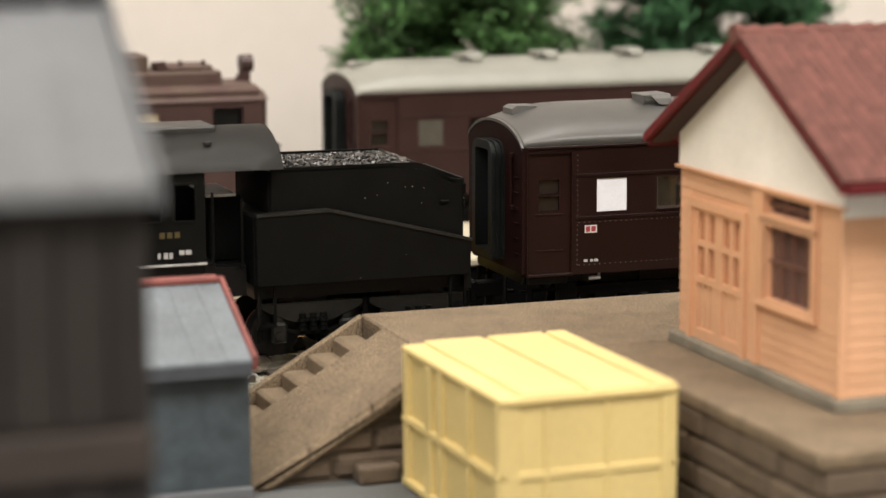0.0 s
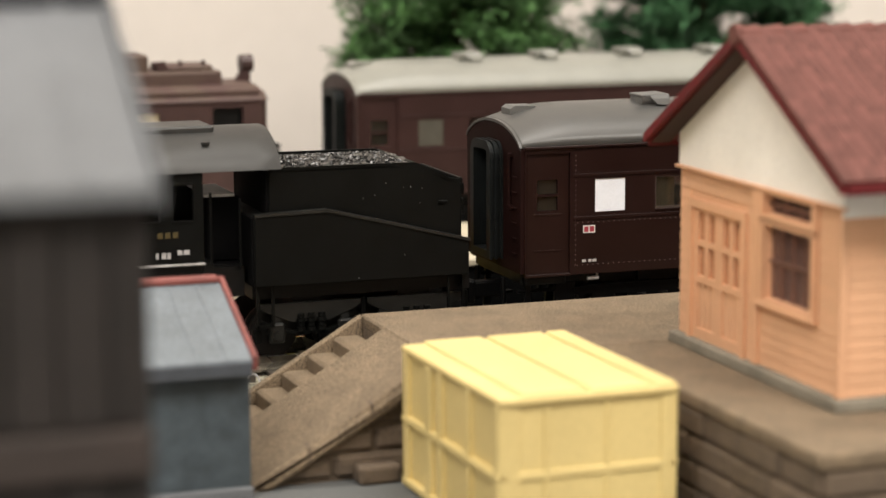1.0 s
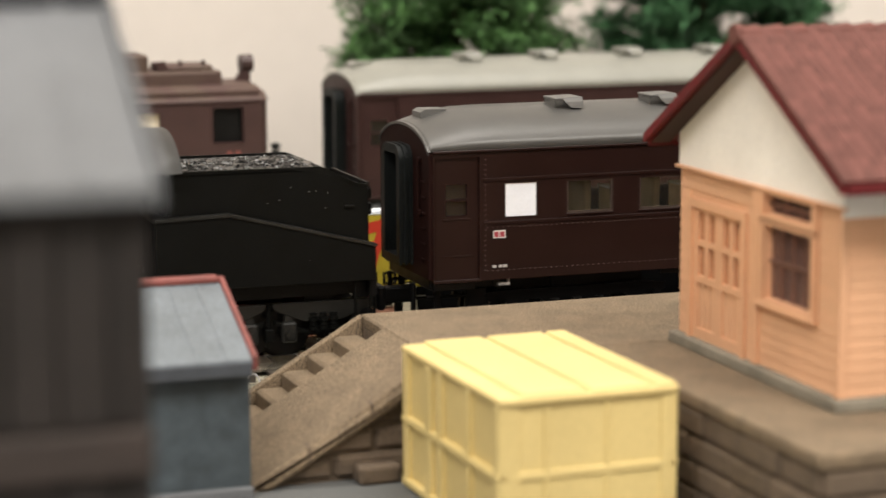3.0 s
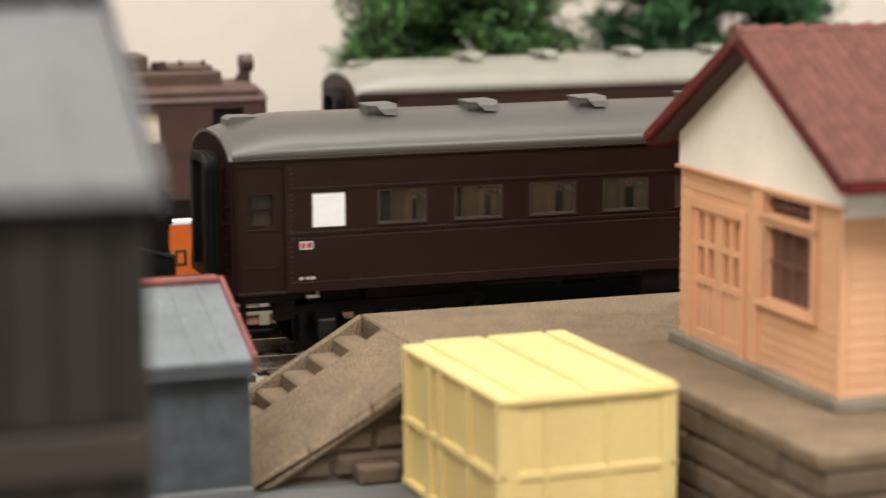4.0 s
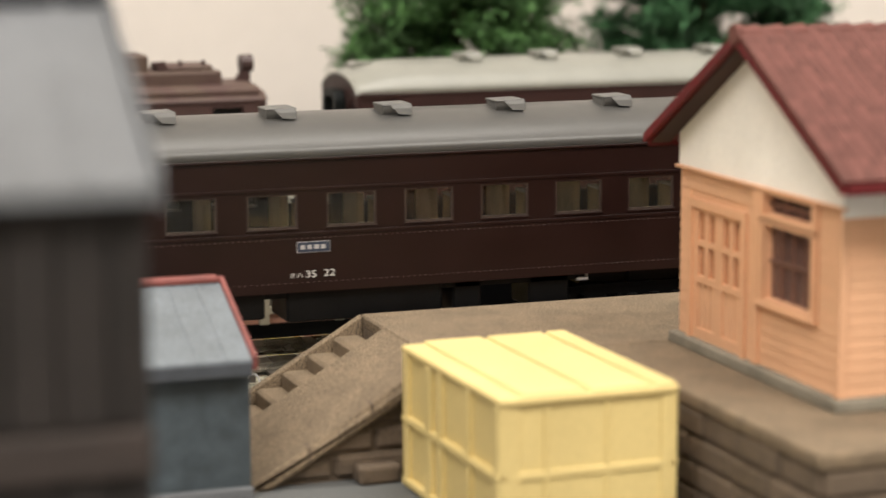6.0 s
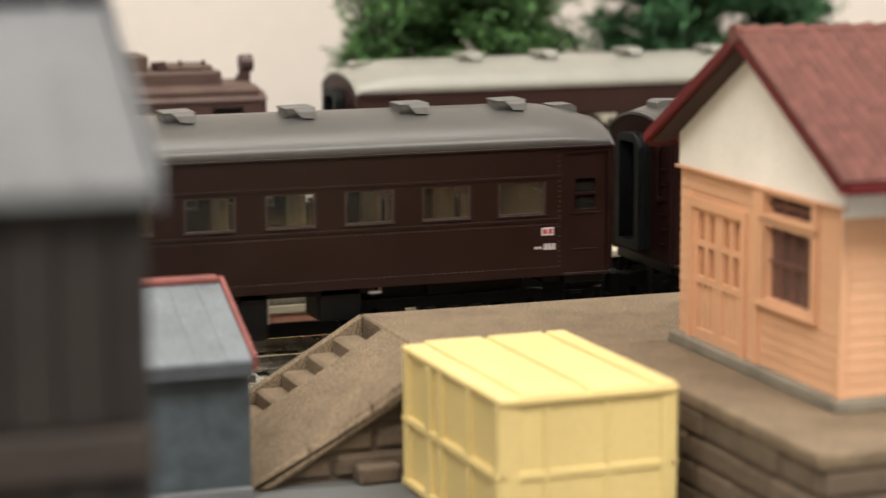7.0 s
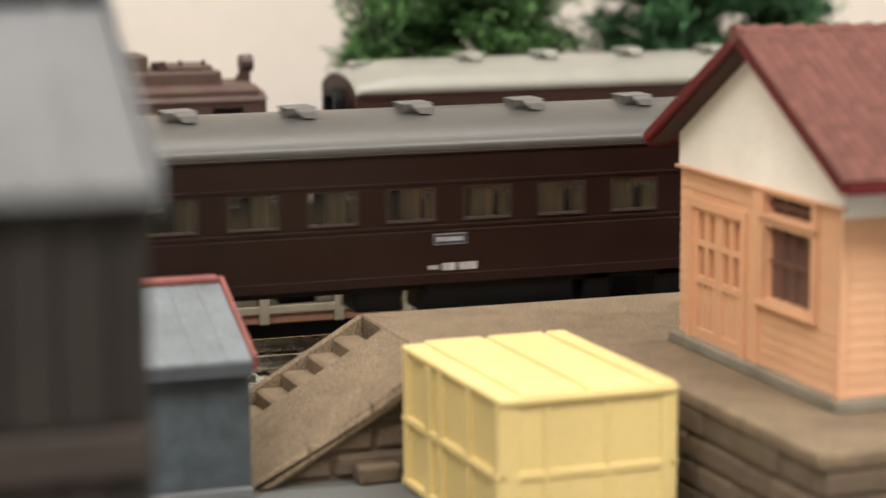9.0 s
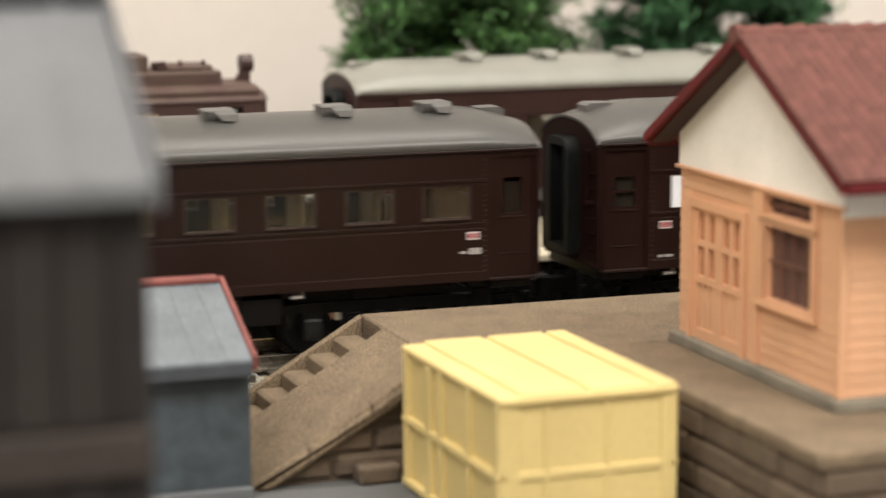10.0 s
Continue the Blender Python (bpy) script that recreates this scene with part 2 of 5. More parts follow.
def lettering(text, size, x, y, z, material, parent, name="number", heavy=0.0):
    """Flat letters that face -y, made with the built-in font."""
    cu = bpy.data.curves.new(name, "FONT")
    cu.body, cu.size, cu.align_x, cu.align_y = text, size * MM, "CENTER", "CENTER"
    cu.extrude, cu.offset = 0.00002, heavy * size * MM
    tmp = bpy.data.objects.new(name, cu)
    scene.collection.objects.link(tmp)
    me = bpy.data.meshes.new_from_object(tmp.evaluated_get(bpy.context.evaluated_depsgraph_get()))
    bpy.data.objects.remove(tmp)
    me.transform(Matrix.Diagonal((1.2, 1.0, 1.0, 1.0)))
    me.materials.clear()
    me.materials.append(material)
    ob = new(name, me)
    ob.parent = parent
    ob.matrix_basis = pose(x * MM, y * MM, z * MM, 90, 0, 0)
    return ob


# ---- the room and the layout board ----
def room():
    for name, q in (("wall_north", (-2000, 2300, 560, 660, -750, 1900)), ("wall_south", (-2000, 2300, -2100, -2000, -750, 1900)),
                    ("wall_west", (-2100, -2000, -2100, 660, -750, 1900)), ("wall_east", (2300, 2400, -2100, 660, -750, 1900))):
        tagged(part(name, box(bmesh.new(), *q), WALL_ROOM), "plain beige room wall", "wall", kind="structure")
    tagged(part("ceiling", box(bmesh.new(), -2100, 2400, -2100, 660, 1902, 1950), CEIL), "plain white ceiling above the layout", "ceiling", kind="structure")
    tagged(part("floor", box(bmesh.new(), -2100, 2400, -2100, 660, -800, -752), WALL_ROOM), "plain beige room floor", "floor", kind="structure")
    tagged(part("ground", box(bmesh.new(), -700, 1300, -500, 550, -30, -0.02), GROUND), "matt grey layout board under the model railway", "ground", kind="structure")
    for x in (-660, 1200):
        for y in (-460, 480):
            tagged(part("trestle_leg", box(bmesh.new(), x, x + 60, y, y + 60, -751, -30.5, 3), WOOD_DARK), "dark wooden leg under the layout board", "table leg", kind="structure")
    tagged(part("backdrop", box(bmesh.new(), -300, 900, 188, 192, 0, 420), WALL), "plain off-white backdrop board behind the trees", "backdrop", kind="structure")


room()


# ---- tracks: plastic roadbed, sleepers and two rails ----
def track(name, yc, x0, x1):
    t = thing(name, "straight model track with bright rails on grey ballast bed", "track", "tracks", 0, yc, 0)
    tagged(t, kind="structure")
    part("roadbed", slab([(-13, 0), (13, 0), (9.2, 4.6), (-9.2, 4.6)], x0, x1, "x"), BALLAST, t)
    b = bmesh.new()
    x = x0 + 2
    while x < x1 - 2:
        box(b, x, x + 2.2, -8.2, 8.2, 4.3, 5.2)
        x += 4.4
    ob = part("sleepers", b, SLEEPER, t)
    ob["kind"] = "stuff"
    for y in (-4.9, 4.9):
        b = bmesh.new()
        box(b, x0, x1, y - 0.35, y + 0.35, 6.1, 7.0, 0.08)
        box(b, x0, x1, y - 0.17, y + 0.17, 5.4, 6.1)
        box(b, x0, x1, y - 0.7, y + 0.7, 5.2, 5.45)
        part("rail", b, STEEL, t)
    b = bmesh.new()
    for xj in (64.5, 188.5):
        for y in (-4.9, 4.9):
            box(b, xj - 1.3, xj + 1.3, y - 1.0, y + 1.0, 5.3, 6.5, 0.15)
    part("rail_joiner", b, BLACK, t)
    return t


track("track_front", 9.65, -330, 620)
track("track_rear", 83.65, -330, 620)


# ---- coach ----
L, WID = 130.2, 19.3
ZB, ZG = 9.4, 24.5
WIN = [(17.67 + 9.757 * i, 23.82 + 9.757 * i, 16.1, 20.2) for i in range(11)]
TOILET = (9.55, 13.63, 16.1, 20.2)
DOORS = ((0.45, 6.2), (124.0, 129.75))


def roof_mesh():
    bm = bmesh.new()
    xs = [-0.1, 0.25, 0.7, 1.5, 2.8, 4.4, 6.4, 9, 20, 40, L / 2]
    xs = xs + [L - x for x in xs[-2::-1]]
    nu = 22
    rows = []
    for x in xs:
        e = max(0.0, 1 - min(x, L - x) / 8.5)
        h = 4.5 - 1.75 * e * e
        pull = 0.35 * e * e
        row = []
        for k in range(nu + 1):
            u = -1 + 2 * k / nu
            row.append(bm.verts.new((x, WID / 2 + u * (WID / 2 + 0.3 - pull), ZG - 0.1 + h * (1 - abs(u) ** 2.25) ** 0.78)))
        rows.append(row)
    for a, b in zip(rows, rows[1:]):
        for k in range(nu):
            bm.faces.new((a[k], b[k], b[k + 1], a[k + 1]))
        bm.faces.new((a[0], b[0], b[nu], a[nu]))
    bm.faces.new(rows[0])
    bm.faces.new(rows[-1][::-1])
    return bm


def end_profile(k=14, drop=0.0):
    pts = [(0.25, ZB - 0.6), (WID - 0.25, ZB - 0.6)]
    for i in range(k + 1):
        u = 1 - 2 * i / k
        pts.append((WID / 2 + u * (WID / 2 - 0.1), ZG - 0.1 + 2.75 * (1 - abs(u) ** 2.25) ** 0.78 - drop))
    return pts


def vent_mesh():
    """Roof ventilator: a block with a sheet-metal hood bent down over the near side of one half."""
    bm = slab([(-2.05, 1.05), (-1.95, 0.55), (-1.35, -0.5), (-1.3, -1.9), (1.7, -1.9), (1.7, 1.05)], -1.85, 1.7, "x", bev=0.1)
    slab([(-1.95, 1.0), (-1.95, 1.3), (1.75, 1.38), (1.82, 1.28), (1.8, 1.05)], -2.1, 1.8, "y", bm, bev=0.08)
    top = [(-0.9, -2.05, 1.3), (1.75, -2.05, 1.36), (1.85, -2.05, 1.2)]
    low = [(0.1, -2.55, 0.1), (1.6, -2.6, 0.0), (1.75, -2.55, 0.15)]
    mid = [(-0.6, -2.35, 0.8), (1.7, -2.4, 0.8), (1.82, -2.36, 0.75)]
    rows = [[bm.verts.new(p) for p in row] for row in (top, mid, low)]
    back = [[bm.verts.new((p[0], -1.25, p[2] - 0.05)) for p in row] for row in (top, mid, low)]
    for g, sgn in ((rows, 1), (back, -1)):
        for i in range(2):
            for j in range(2):
                bm.faces.new((g[i][j], g[i][j + 1], g[i + 1][j + 1], g[i + 1][j])[::sgn])
    rim = [(0, 0), (0, 1), (0, 2), (1, 2), (2, 2), (2, 1), (2, 0), (1, 0)]
    for (i, j), (k, m) in zip(rim, rim[1:] + rim[:1]):
        bm.faces.new((rows[i][j], back[i][j], back[k][m], rows[k][m]))
    return bm


def bogie(coach, xc, black, top=6.9):
    """Bogie with side frames, springs, axle boxes and two wheelsets."""
    bg = thing("bogie", "", "")
    bg.parent = coach
    bg.matrix_basis = pose(xc * MM, WID / 2 * MM, 0)
    for s in (-1, 1):
        b = bmesh.new()
        slab([(-12.2, 5.5), (-12.2, 6.3), (-9.5, 6.5), (9.5, 6.5), (12.2, 6.3), (12.2, 5.5), (11.6, 5.3), (11.4, 3.5), (10.9, 3.5), (10.7, 5.4),
              (9.6, 5.4), (9.4, 3.8), (7.0, 3.8), (6.8, 5.2), (4.6, 5.2), (4.2, 2.9), (-4.2, 2.9), (-4.6, 5.2), (-6.8, 5.2), (-7.0, 3.8), (-9.4, 3.8),
              (-9.6, 5.4), (-10.7, 5.4), (-10.9, 3.5), (-11.4, 3.5), (-11.6, 5.3)], s * 6.9 - 0.4, s * 6.9 + 0.4, "y", b)
        part("side_frame", b, black, bg)
        for dx in (-8.2, 8.2):
            b = bmesh.new()
            box(b, dx - 1.1, dx + 1.1, s * 7.4 - 0.5, s * 7.4 + 0.5, 2.0, 4.6, 0.25)
            rod(b, dx, s * 7.95, 2.9, 0.6, 0.3, "y", 10)
            part("axle_box", b, TENDER_EDGE, bg)
        for dx in (-3.0, 0.0, 3.0):
            b = bmesh.new()
            for k in range(4):
                rod(b, dx, s * 7.3, 3.4 + 0.5 * k, 0.75 - 0.12 * (k % 2), 0.42, "z", 10)
            part("spring", b, black, bg)
    b = bmesh.new()
    box(b, -3, 3, -6.4, 6.4, 4.4, top + 1.5)
    box(b, -9.6, 9.6, -5.6, 5.6, 6.4, top + 1.5)
    box(b, -10.6, -9.8, -6.4, 6.4, 4.6, 5.6)
    box(b, 9.8, 10.6, -6.4, 6.4, 4.6, 5.6)
    part("bolster", b, black, bg)
    sets = []
    for dx in (-8.2, 8.2):
        b = bmesh.new()
        for s in (-1, 1):
            rod(b, 0, s * 4.6, 0, 2.9, 1.0, "y", 28)
            rod(b, 0, s * 4.0, 0, 3.4, 0.3, "y", 28)
            rod(b, 0, s * 5.15, 0, 1.9, 0.2, "y", 20)
        rod(b, 0, 0, 0, 0.7, 13.2, "y", 10)
        w = part("wheelset", b, WHEEL, bg)
        w.matrix_basis = pose(dx * MM, 0, 2.9 * MM)
        sets.append((w, dx))
    return sets


def coach(x0, y0, body, roofm, label, number="", parked=False, tall=False):
    """A steel passenger coach; returns it and its wheelsets."""
    c = thing("passenger_coach", label, "railway coach", "passenger coaches", x0, y0, 7.0)
    sets = []
    for face, y, yi in ((-1, 0.0, 0.55), (1, WID, WID - 0.55)):
        holes = [*WIN, TOILET]
        for a, b_ in DOORS:
            holes.append((a, b_, ZB - 1, 23.6))
        b = panel(0.25, L - 0.25, ZB, ZG, y, yi, holes)
        wall = part("side_wall", b, body, c)
        o = y + face * 0.14
        for z0, z1 in ((20.55, 20.95), (15.2, 15.62)):
            b = bmesh.new()
            box(b, 6.7, L - 6.7, min(y, o), max(y, o), z0, z1, 0.05)
            part("belt_rail", b, body, wall)
        b = bmesh.new()
        box(b, 0.1, L - 0.1, min(y, y + face * 0.3), max(y, y + face * 0.3), ZG - 0.35, ZG, 0.08)
        part("gutter", b, body, wall)
        pts = []
        for z in (14.85, 9.55):
            n = 165
            pts += [(7.2 + (L - 14.4) * k / n, y, z) for k in range(n + 1)]
        for xr in (6.95, L - 6.95):
            pts += [(xr, y, 9.6 + 0.62 * k) for k in range(23)]
        low = [(7.2 + (L - 14.4) * k / 165, y, z) for z in (21.15, 15.75) for k in range(166)]
        rv = part("rivets", dots(low, 0.07, face), body, wall)
        rv["kind"] = "stuff"
        rv = part("rivets", dots(pts, 0.085, face), RIVET if not parked else body, wall)
        rv["kind"] = "stuff"
        # window frames and panes
        for i, (a, b_, z0, z1) in enumerate(WIN):
            f = panel(a, b_, z0, z1, y - face * 0.1, y - face * 0.4, [(a + 0.22, b_ - 0.22, z0 + 0.26, z1 - 0.16)])
            fr = part("window_frame", f, FRAME if not parked else body, wall)
            g = part("pane", box(bmesh.new(), a + 0.2, b_ - 0.2, min(yi, yi - face * 0.12), max(yi, yi - face * 0.12), z0 + 0.2, z1 - 0.1), PANE, wall)
            g.visible_shadow = False
            s_ = bmesh.new()
            box(s_, a - 0.1, b_ + 0.1, min(y, y + face * 0.16), max(y, y + face * 0.16), z0 - 0.22, z0, 0.04)
            part("window_sill", s_, body, wall)
        a, b_, z0, z1 = TOILET
        yy = sorted((y - face * 0.12, y - face * 0.4))
        part("frosted_window", box(bmesh.new(), a, b_, *yy, z0, z1), WHITE if not parked else FROST, wall, "plain white frosted window" if not parked else "dull grey frosted window")
        # vestibule doors, set back, hanging a little lower than the side
        for a, b_ in DOORS:
            yy = (y - face * 0.35, y - face * 0.75)
            mid = (a + b_) / 2
            wz = (16.5, 20.3)
            hol = [(mid - 1.35, mid + 1.35, wz[0], 18.25), (mid - 1.35, mid + 1.35, 18.55, wz[1])]
            if tall:
                hol = [(mid - 1.2, mid + 1.2, wz[0], 20.9)]
            d = part("door", panel(a, b_, ZB - 0.9, 23.7, *yy, hol), body, wall)
            g = part("pane", box(bmesh.new(), mid - 1.4, mid + 1.4, *sorted((yy[1], yy[1] - face * 0.1)), *wz), PANE, d)
            g.visible_shadow = False
            h = bmesh.new()
            box(h, mid - 1.8, mid + 1.8, *sorted((yy[0], yy[0] + face * 0.12)), 15.9, 16.15, 0.04)
            box(h, mid - 1.8, mid + 1.8, *sorted((yy[0], yy[0] + face * 0.1)), 11.4, 11.6, 0.03)
            part("door_rail", h, body, d)
            h = bmesh.new()
            box(h, a - 0.15, b_ + 0.15, *sorted((y + face * 0.05, y - face * 1.3)), ZB - 1.15, ZB - 0.75, 0.08)
            part("door_step", h, body, d)
    # ends with gangway bellows
    for xe, s in ((0.0, 1), (L, -1)):
        e = part("end_wall", slab(end_profile(18, 0.22), xe - s * 0.28, xe + s * 0.6, "x"), BROWN_END if not parked else body, c)
        q = bmesh.new()
        po, pi = end_profile(24, 0.0)[2:], end_profile(24, 0.34)[2:]
        vo = [[q.verts.new((xx, *p_)) for p_ in pp] for pp in (po, pi) for xx in (xe - s * 0.42, xe + s * 0.1)]
        for i in range(len(po) - 1):
            for m_, n_ in ((0, 1), (1, 3), (3, 2), (2, 0)):
                q.faces.new((vo[m_][i], vo[m_][i + 1], vo[n_][i + 1], vo[n_][i]))
        part("roof_rim", q, roofm, e)
        for r in range(5):
            q = bmesh.new()
            g = 0.22 * (r % 2)
            xa, xb = sorted((xe - s * (0.28 + 0.36 * r), xe - s * (0.28 + 0.36 * r + 0.35)))
            y0_, y1_, top, rad = 6.1 + g, WID - 6.1 - g, 24.6 - g, 1.9
            arc = [(rad * math.cos(radians(d_)), rad * math.sin(radians(d_))) for d_ in range(0, 91, 15)]
            ring = [(y1_ - rad + cx_, top - rad + cz_) for cx_, cz_ in arc] + [(y0_ + rad - cx_, top - rad + cz_) for cx_, cz_ in arc[::-1]]
            panel(y0_, y1_, 9.8 + g, top - rad, xa, xb, [(7.3, WID - 7.3, 10.8, top - rad)], "x", q)
            inner = [(7.3, top - rad), (7.3, 23.2), (7.7, 23.5), (WID - 7.7, 23.5), (WID - 7.3, 23.2), (WID - 7.3, top - rad)]
            slab(ring + inner, xa, xb, "x", q)
            if r == 0:
                gb = part("gangway_bellows", q, BELLOWS, c, "black folded gangway bellows")
            else:
                part("bellows_fold", q, BELLOWS, gb)
        part("gangway_door", box(bmesh.new(), *sorted((xe - s * 0.27, xe - s * 0.36)), 6.4, WID - 6.4, 10.4, 22.7), BLACK, e)
        q = bmesh.new()
        for yy in (3.2, WID - 3.2):
            rod(q, xe - s * 0.6, yy, 20.2, 0.2, 6.4, "z", 8)
            box(q, *sorted((xe - s * 0.2, xe - s * 0.75)), yy - 0.55, yy + 0.55, 16.4, 17.1, 0.1)
            box(q, *sorted((xe - s * 0.2, xe - s * 0.7)), yy - 0.4, yy + 0.4, 22.9, 23.5, 0.1)
        for yy in (2.0, WID - 2.0):
            for k in range(6):
                box(q, *sorted((xe - s * 0.2, xe - s * 0.5)), yy - 0.7, yy + 0.7, 11.0 + 1.9 * k, 11.2 + 1.9 * k)
        part("end_handrail", q, BROWN_END if not parked else body, e)
        q = bmesh.new()
        box(q, *sorted((xe + s * 1.0, xe - s * 3.4)), WID / 2 - 1.0, WID / 2 + 1.0, 4.6, 6.6, 0.2)
        box(q, *sorted((xe - s * 3.2, xe - s * 4.4)), WID / 2 - 1.7, WID / 2 + 1.7, 3.9, 7.0, 0.3)
        box(q, *sorted((xe - s * 0.6, xe - s * 1.6)), WID / 2 - 0.35, WID / 2 + 0.35, 2.6, 4.8, 0.1)
        part("coupler", q, BLACK, c)
        q = bmesh.new()
        box(q, *sorted((xe + s * 0.3, xe + s * 8.6)), 1.6, WID - 1.6, ZB - 2.2, ZB - 0.5, 0.2)
        part("headstock", q, BLACK, c)
        for yy in (2.6, WID - 2.6):
            q = bmesh.new()
            box(q, *sorted((xe + s * 1.2, xe + s * 2.0)), yy - 0.25, yy + 0.25, 3.8, ZB - 2.0, 0.08)
            box(q, *sorted((xe + s * 1.0, xe + s * 5.0)), yy - 0.6, yy + 0.3, 3.4, 3.8, 0.08)
            part("end_step", q, BLACK, c)
            part("brake_cylinder", box(bmesh.new(), *sorted((xe + s * 5.2, xe + s * 8.0)), yy - 0.3, yy + 0.5, 4.6, 7.2, 0.2), BLACK, c)
            part("brake_pipe", rod(bmesh.new(), xe + s * 4.0, yy, 6.2, 0.25, 7.5, "x", 8), BLACK, c)
        for yy, fc in ((1.0, -1), (WID - 1.0, 1)):
            q = bmesh.new()
            xx = xe + s * (9.6 if s > 0 else 30.6)
            rod(q, xx, yy + fc * 0.3, 7.7, 0.24, 1.5, "x", 8)
            rod(q, xx + 0.6, yy + fc * 0.3, 8.0, 0.16, 0.9, "z", 8)
            part("air_cock", q, FADED, c, "small pale air cock")
        for yy in (1.2, WID - 1.2):
            q = bmesh.new()
            box(q, *sorted((xe + s * 0.6, xe + s * 6.0)), yy - 0.5, yy + 0.5, 7.2, ZB - 1.2, 0.15)
            part("door_footstep", q, BLACK, c)
        for yy in (5.0, WID - 5.0):
            q = bmesh.new()
            rod(q, xe - s * 0.7, yy, 5.6, 0.35, 4.2, "z", 8)
            rod(q, xe - s * 1.3, yy, 3.6, 0.35, 1.6, "x", 8)
            part("brake_hose", q, BLACK, c)
        # low end ventilator on the roof
        q = slab([(1.4, 26.9), (4.9, 28.7), (2.0, 28.75), (1.4, 28.4)] if s > 0 else
                 [(L - 1.4, 26.9), (L - 4.9, 28.7), (L - 2.0, 28.75), (L - 1.4, 28.4)], WID / 2 - 1.6, WID / 2 + 1.6, "y")
        part("end_ventilator", q, VENT_GREY if not parked else ROOF_PALE, c)
    rf = part("roof", roof_mesh(), roofm, c, "smooth grey curved roof", smooth=True)
    for xv in (20.2, 33.2, 47.9, 62.6, 77.2, 92.0, 106.4, 119.1):
        v = part("ventilator", vent_mesh(), VENT_GREY if not parked else ROOF_PALE, rf) if xv == 20.2 else share(v, 0, 0, 0, 0, rf)
        v.matrix_basis = pose(xv * MM, 7.7 * MM, 28.5 * MM)
    # floor, underframe and gear
    b = bmesh.new()
    box(b, 0.9, L - 0.9, 0.7, WID - 0.7, ZB - 0.5, ZB + 0.6)
    fl = part("underframe", b, BLACK, c)
    gear = [(33.8, 41.2, 0.9, 6, 7.9), (52.8, 59.0, 0.9, 6.5, 5.2), (61.6, 81.2, 0.8, 8, 4.6), (82.7, 86.4, 1.0, 7, 2.6), (92.6, 98, 1.0, 7, 4.4), (46, 51, 11, 17, 5.0), (70, 86, 12, 18, 5.0)]
    for a, b_, c0, c1, z in gear:
        q = bmesh.new()
        box(q, a, b_, c0, c1, z, ZB - 0.3, 0.25)
        part("equipment_box", q, BLACK, fl)
    q = bmesh.new()
    for yy in (1.2, WID - 1.2):
        box(q, 31, L - 31, yy - 0.2, yy + 0.2, 7.6, 8.2)
    part("truss_bar", q, BLACK, fl)
    # seats and partitions inside
    q = bmesh.new()
    for i in range(12):
        xs = 15.8 + 9.757 * i
        for y0_, y1_ in ((1.2, 7.4), (12.0, 18.1)):
            box(q, xs - 0.5, xs + 0.5, y0_, y1_, 10, 18.3, 0.2)
            box(q, xs - 3.0, xs + 3.0, y0_, y1_, 10, 12.4, 0.2)
    st = part("seat_rows", q, SEAT, c, "tan seat rows inside the coach")
    st["kind"] = "stuff"
    q = bmesh.new()
    for i in range(12):
        xs = 15.8 + 9.757 * i
        box(q, xs - 0.62, xs + 0.62, 1.15, 7.3, 18.3, 18.6, 0.05)
    hc = part("headrest_covers", q, WHITE, c, "thin white covers on the seat backs")
    hc["kind"] = "stuff"
    q = bmesh.new()
    for i in range(12):
        xs = 15.8 + 9.757 * i
        box(q, xs - 0.85, xs + 0.85, 1.0, 1.18, 12.4, 18.28, 0.05)
    hc = part("seat_ends", q, SEAT_DARK, c, "dark brown seat ends")
    hc["kind"] = "stuff"
    q = bmesh.new()
    box(q, 7.0, 7.5, 0.6, WID - 0.6, 9.8, 23.7)
    box(q, 14.6, 15.0, 0.6, 8.0, 9.8, 23.7)
    box(q, 122.6, 123.0, 0.6, WID - 0.6, 9.8, 23.7)
    part("partition", q, INNER, c)
    # pale floor and unseen lining, added to bounce light inside the coach
    part("inner_floor", box(bmesh.new(), 7.6, 122.5, 0.8, WID - 0.8, ZB + 0.65, ZB + 0.9), INNER, c)
    part("bounce_lining", box(bmesh.new(), 1.0, L - 1.0, 0.7, WID - 0.7, 23.75, 24.0), INNER, c)
    # lettering and plates on both sides are the same; the near side is seen
    if not parked:
        def plate(px, pz, w, h, ground, ink, bars, nm):
            pl = part(nm, box(bmesh.new(), px - w / 2, px + w / 2, -0.06, 0.0, pz - h / 2, pz + h / 2), ground, c)
            for bx, bz, bw, bh in bars:
                part("bar", box(bmesh.new(), px + bx - bw / 2, px + bx + bw / 2, -0.09, -0.05, pz + bz - bh / 2, pz + bz + bh / 2), ink, pl)
            return pl
        for px in (8.75, 121.7):
            plate(px, 14.0, 1.6, 0.95, PALE, RED_INK, [(-0.38, 0, 0.55, 0.66), (0.36, 0, 0.58, 0.66)], "express_plate")
        plate(64.75, 13.8, 4.1, 1.32, FADED, BLUE_INK, [(0, 0, 3.98, 1.2)], "depot_plate")
        for k, bw in enumerate((0.55, 0.5, 0.6, 0.55)):
            part("bar", box(bmesh.new(), 63.4 + 0.85 * k - bw / 2, 63.4 + 0.85 * k + bw / 2, -0.13, -0.085, 13.55, 14.05), FADED, c)
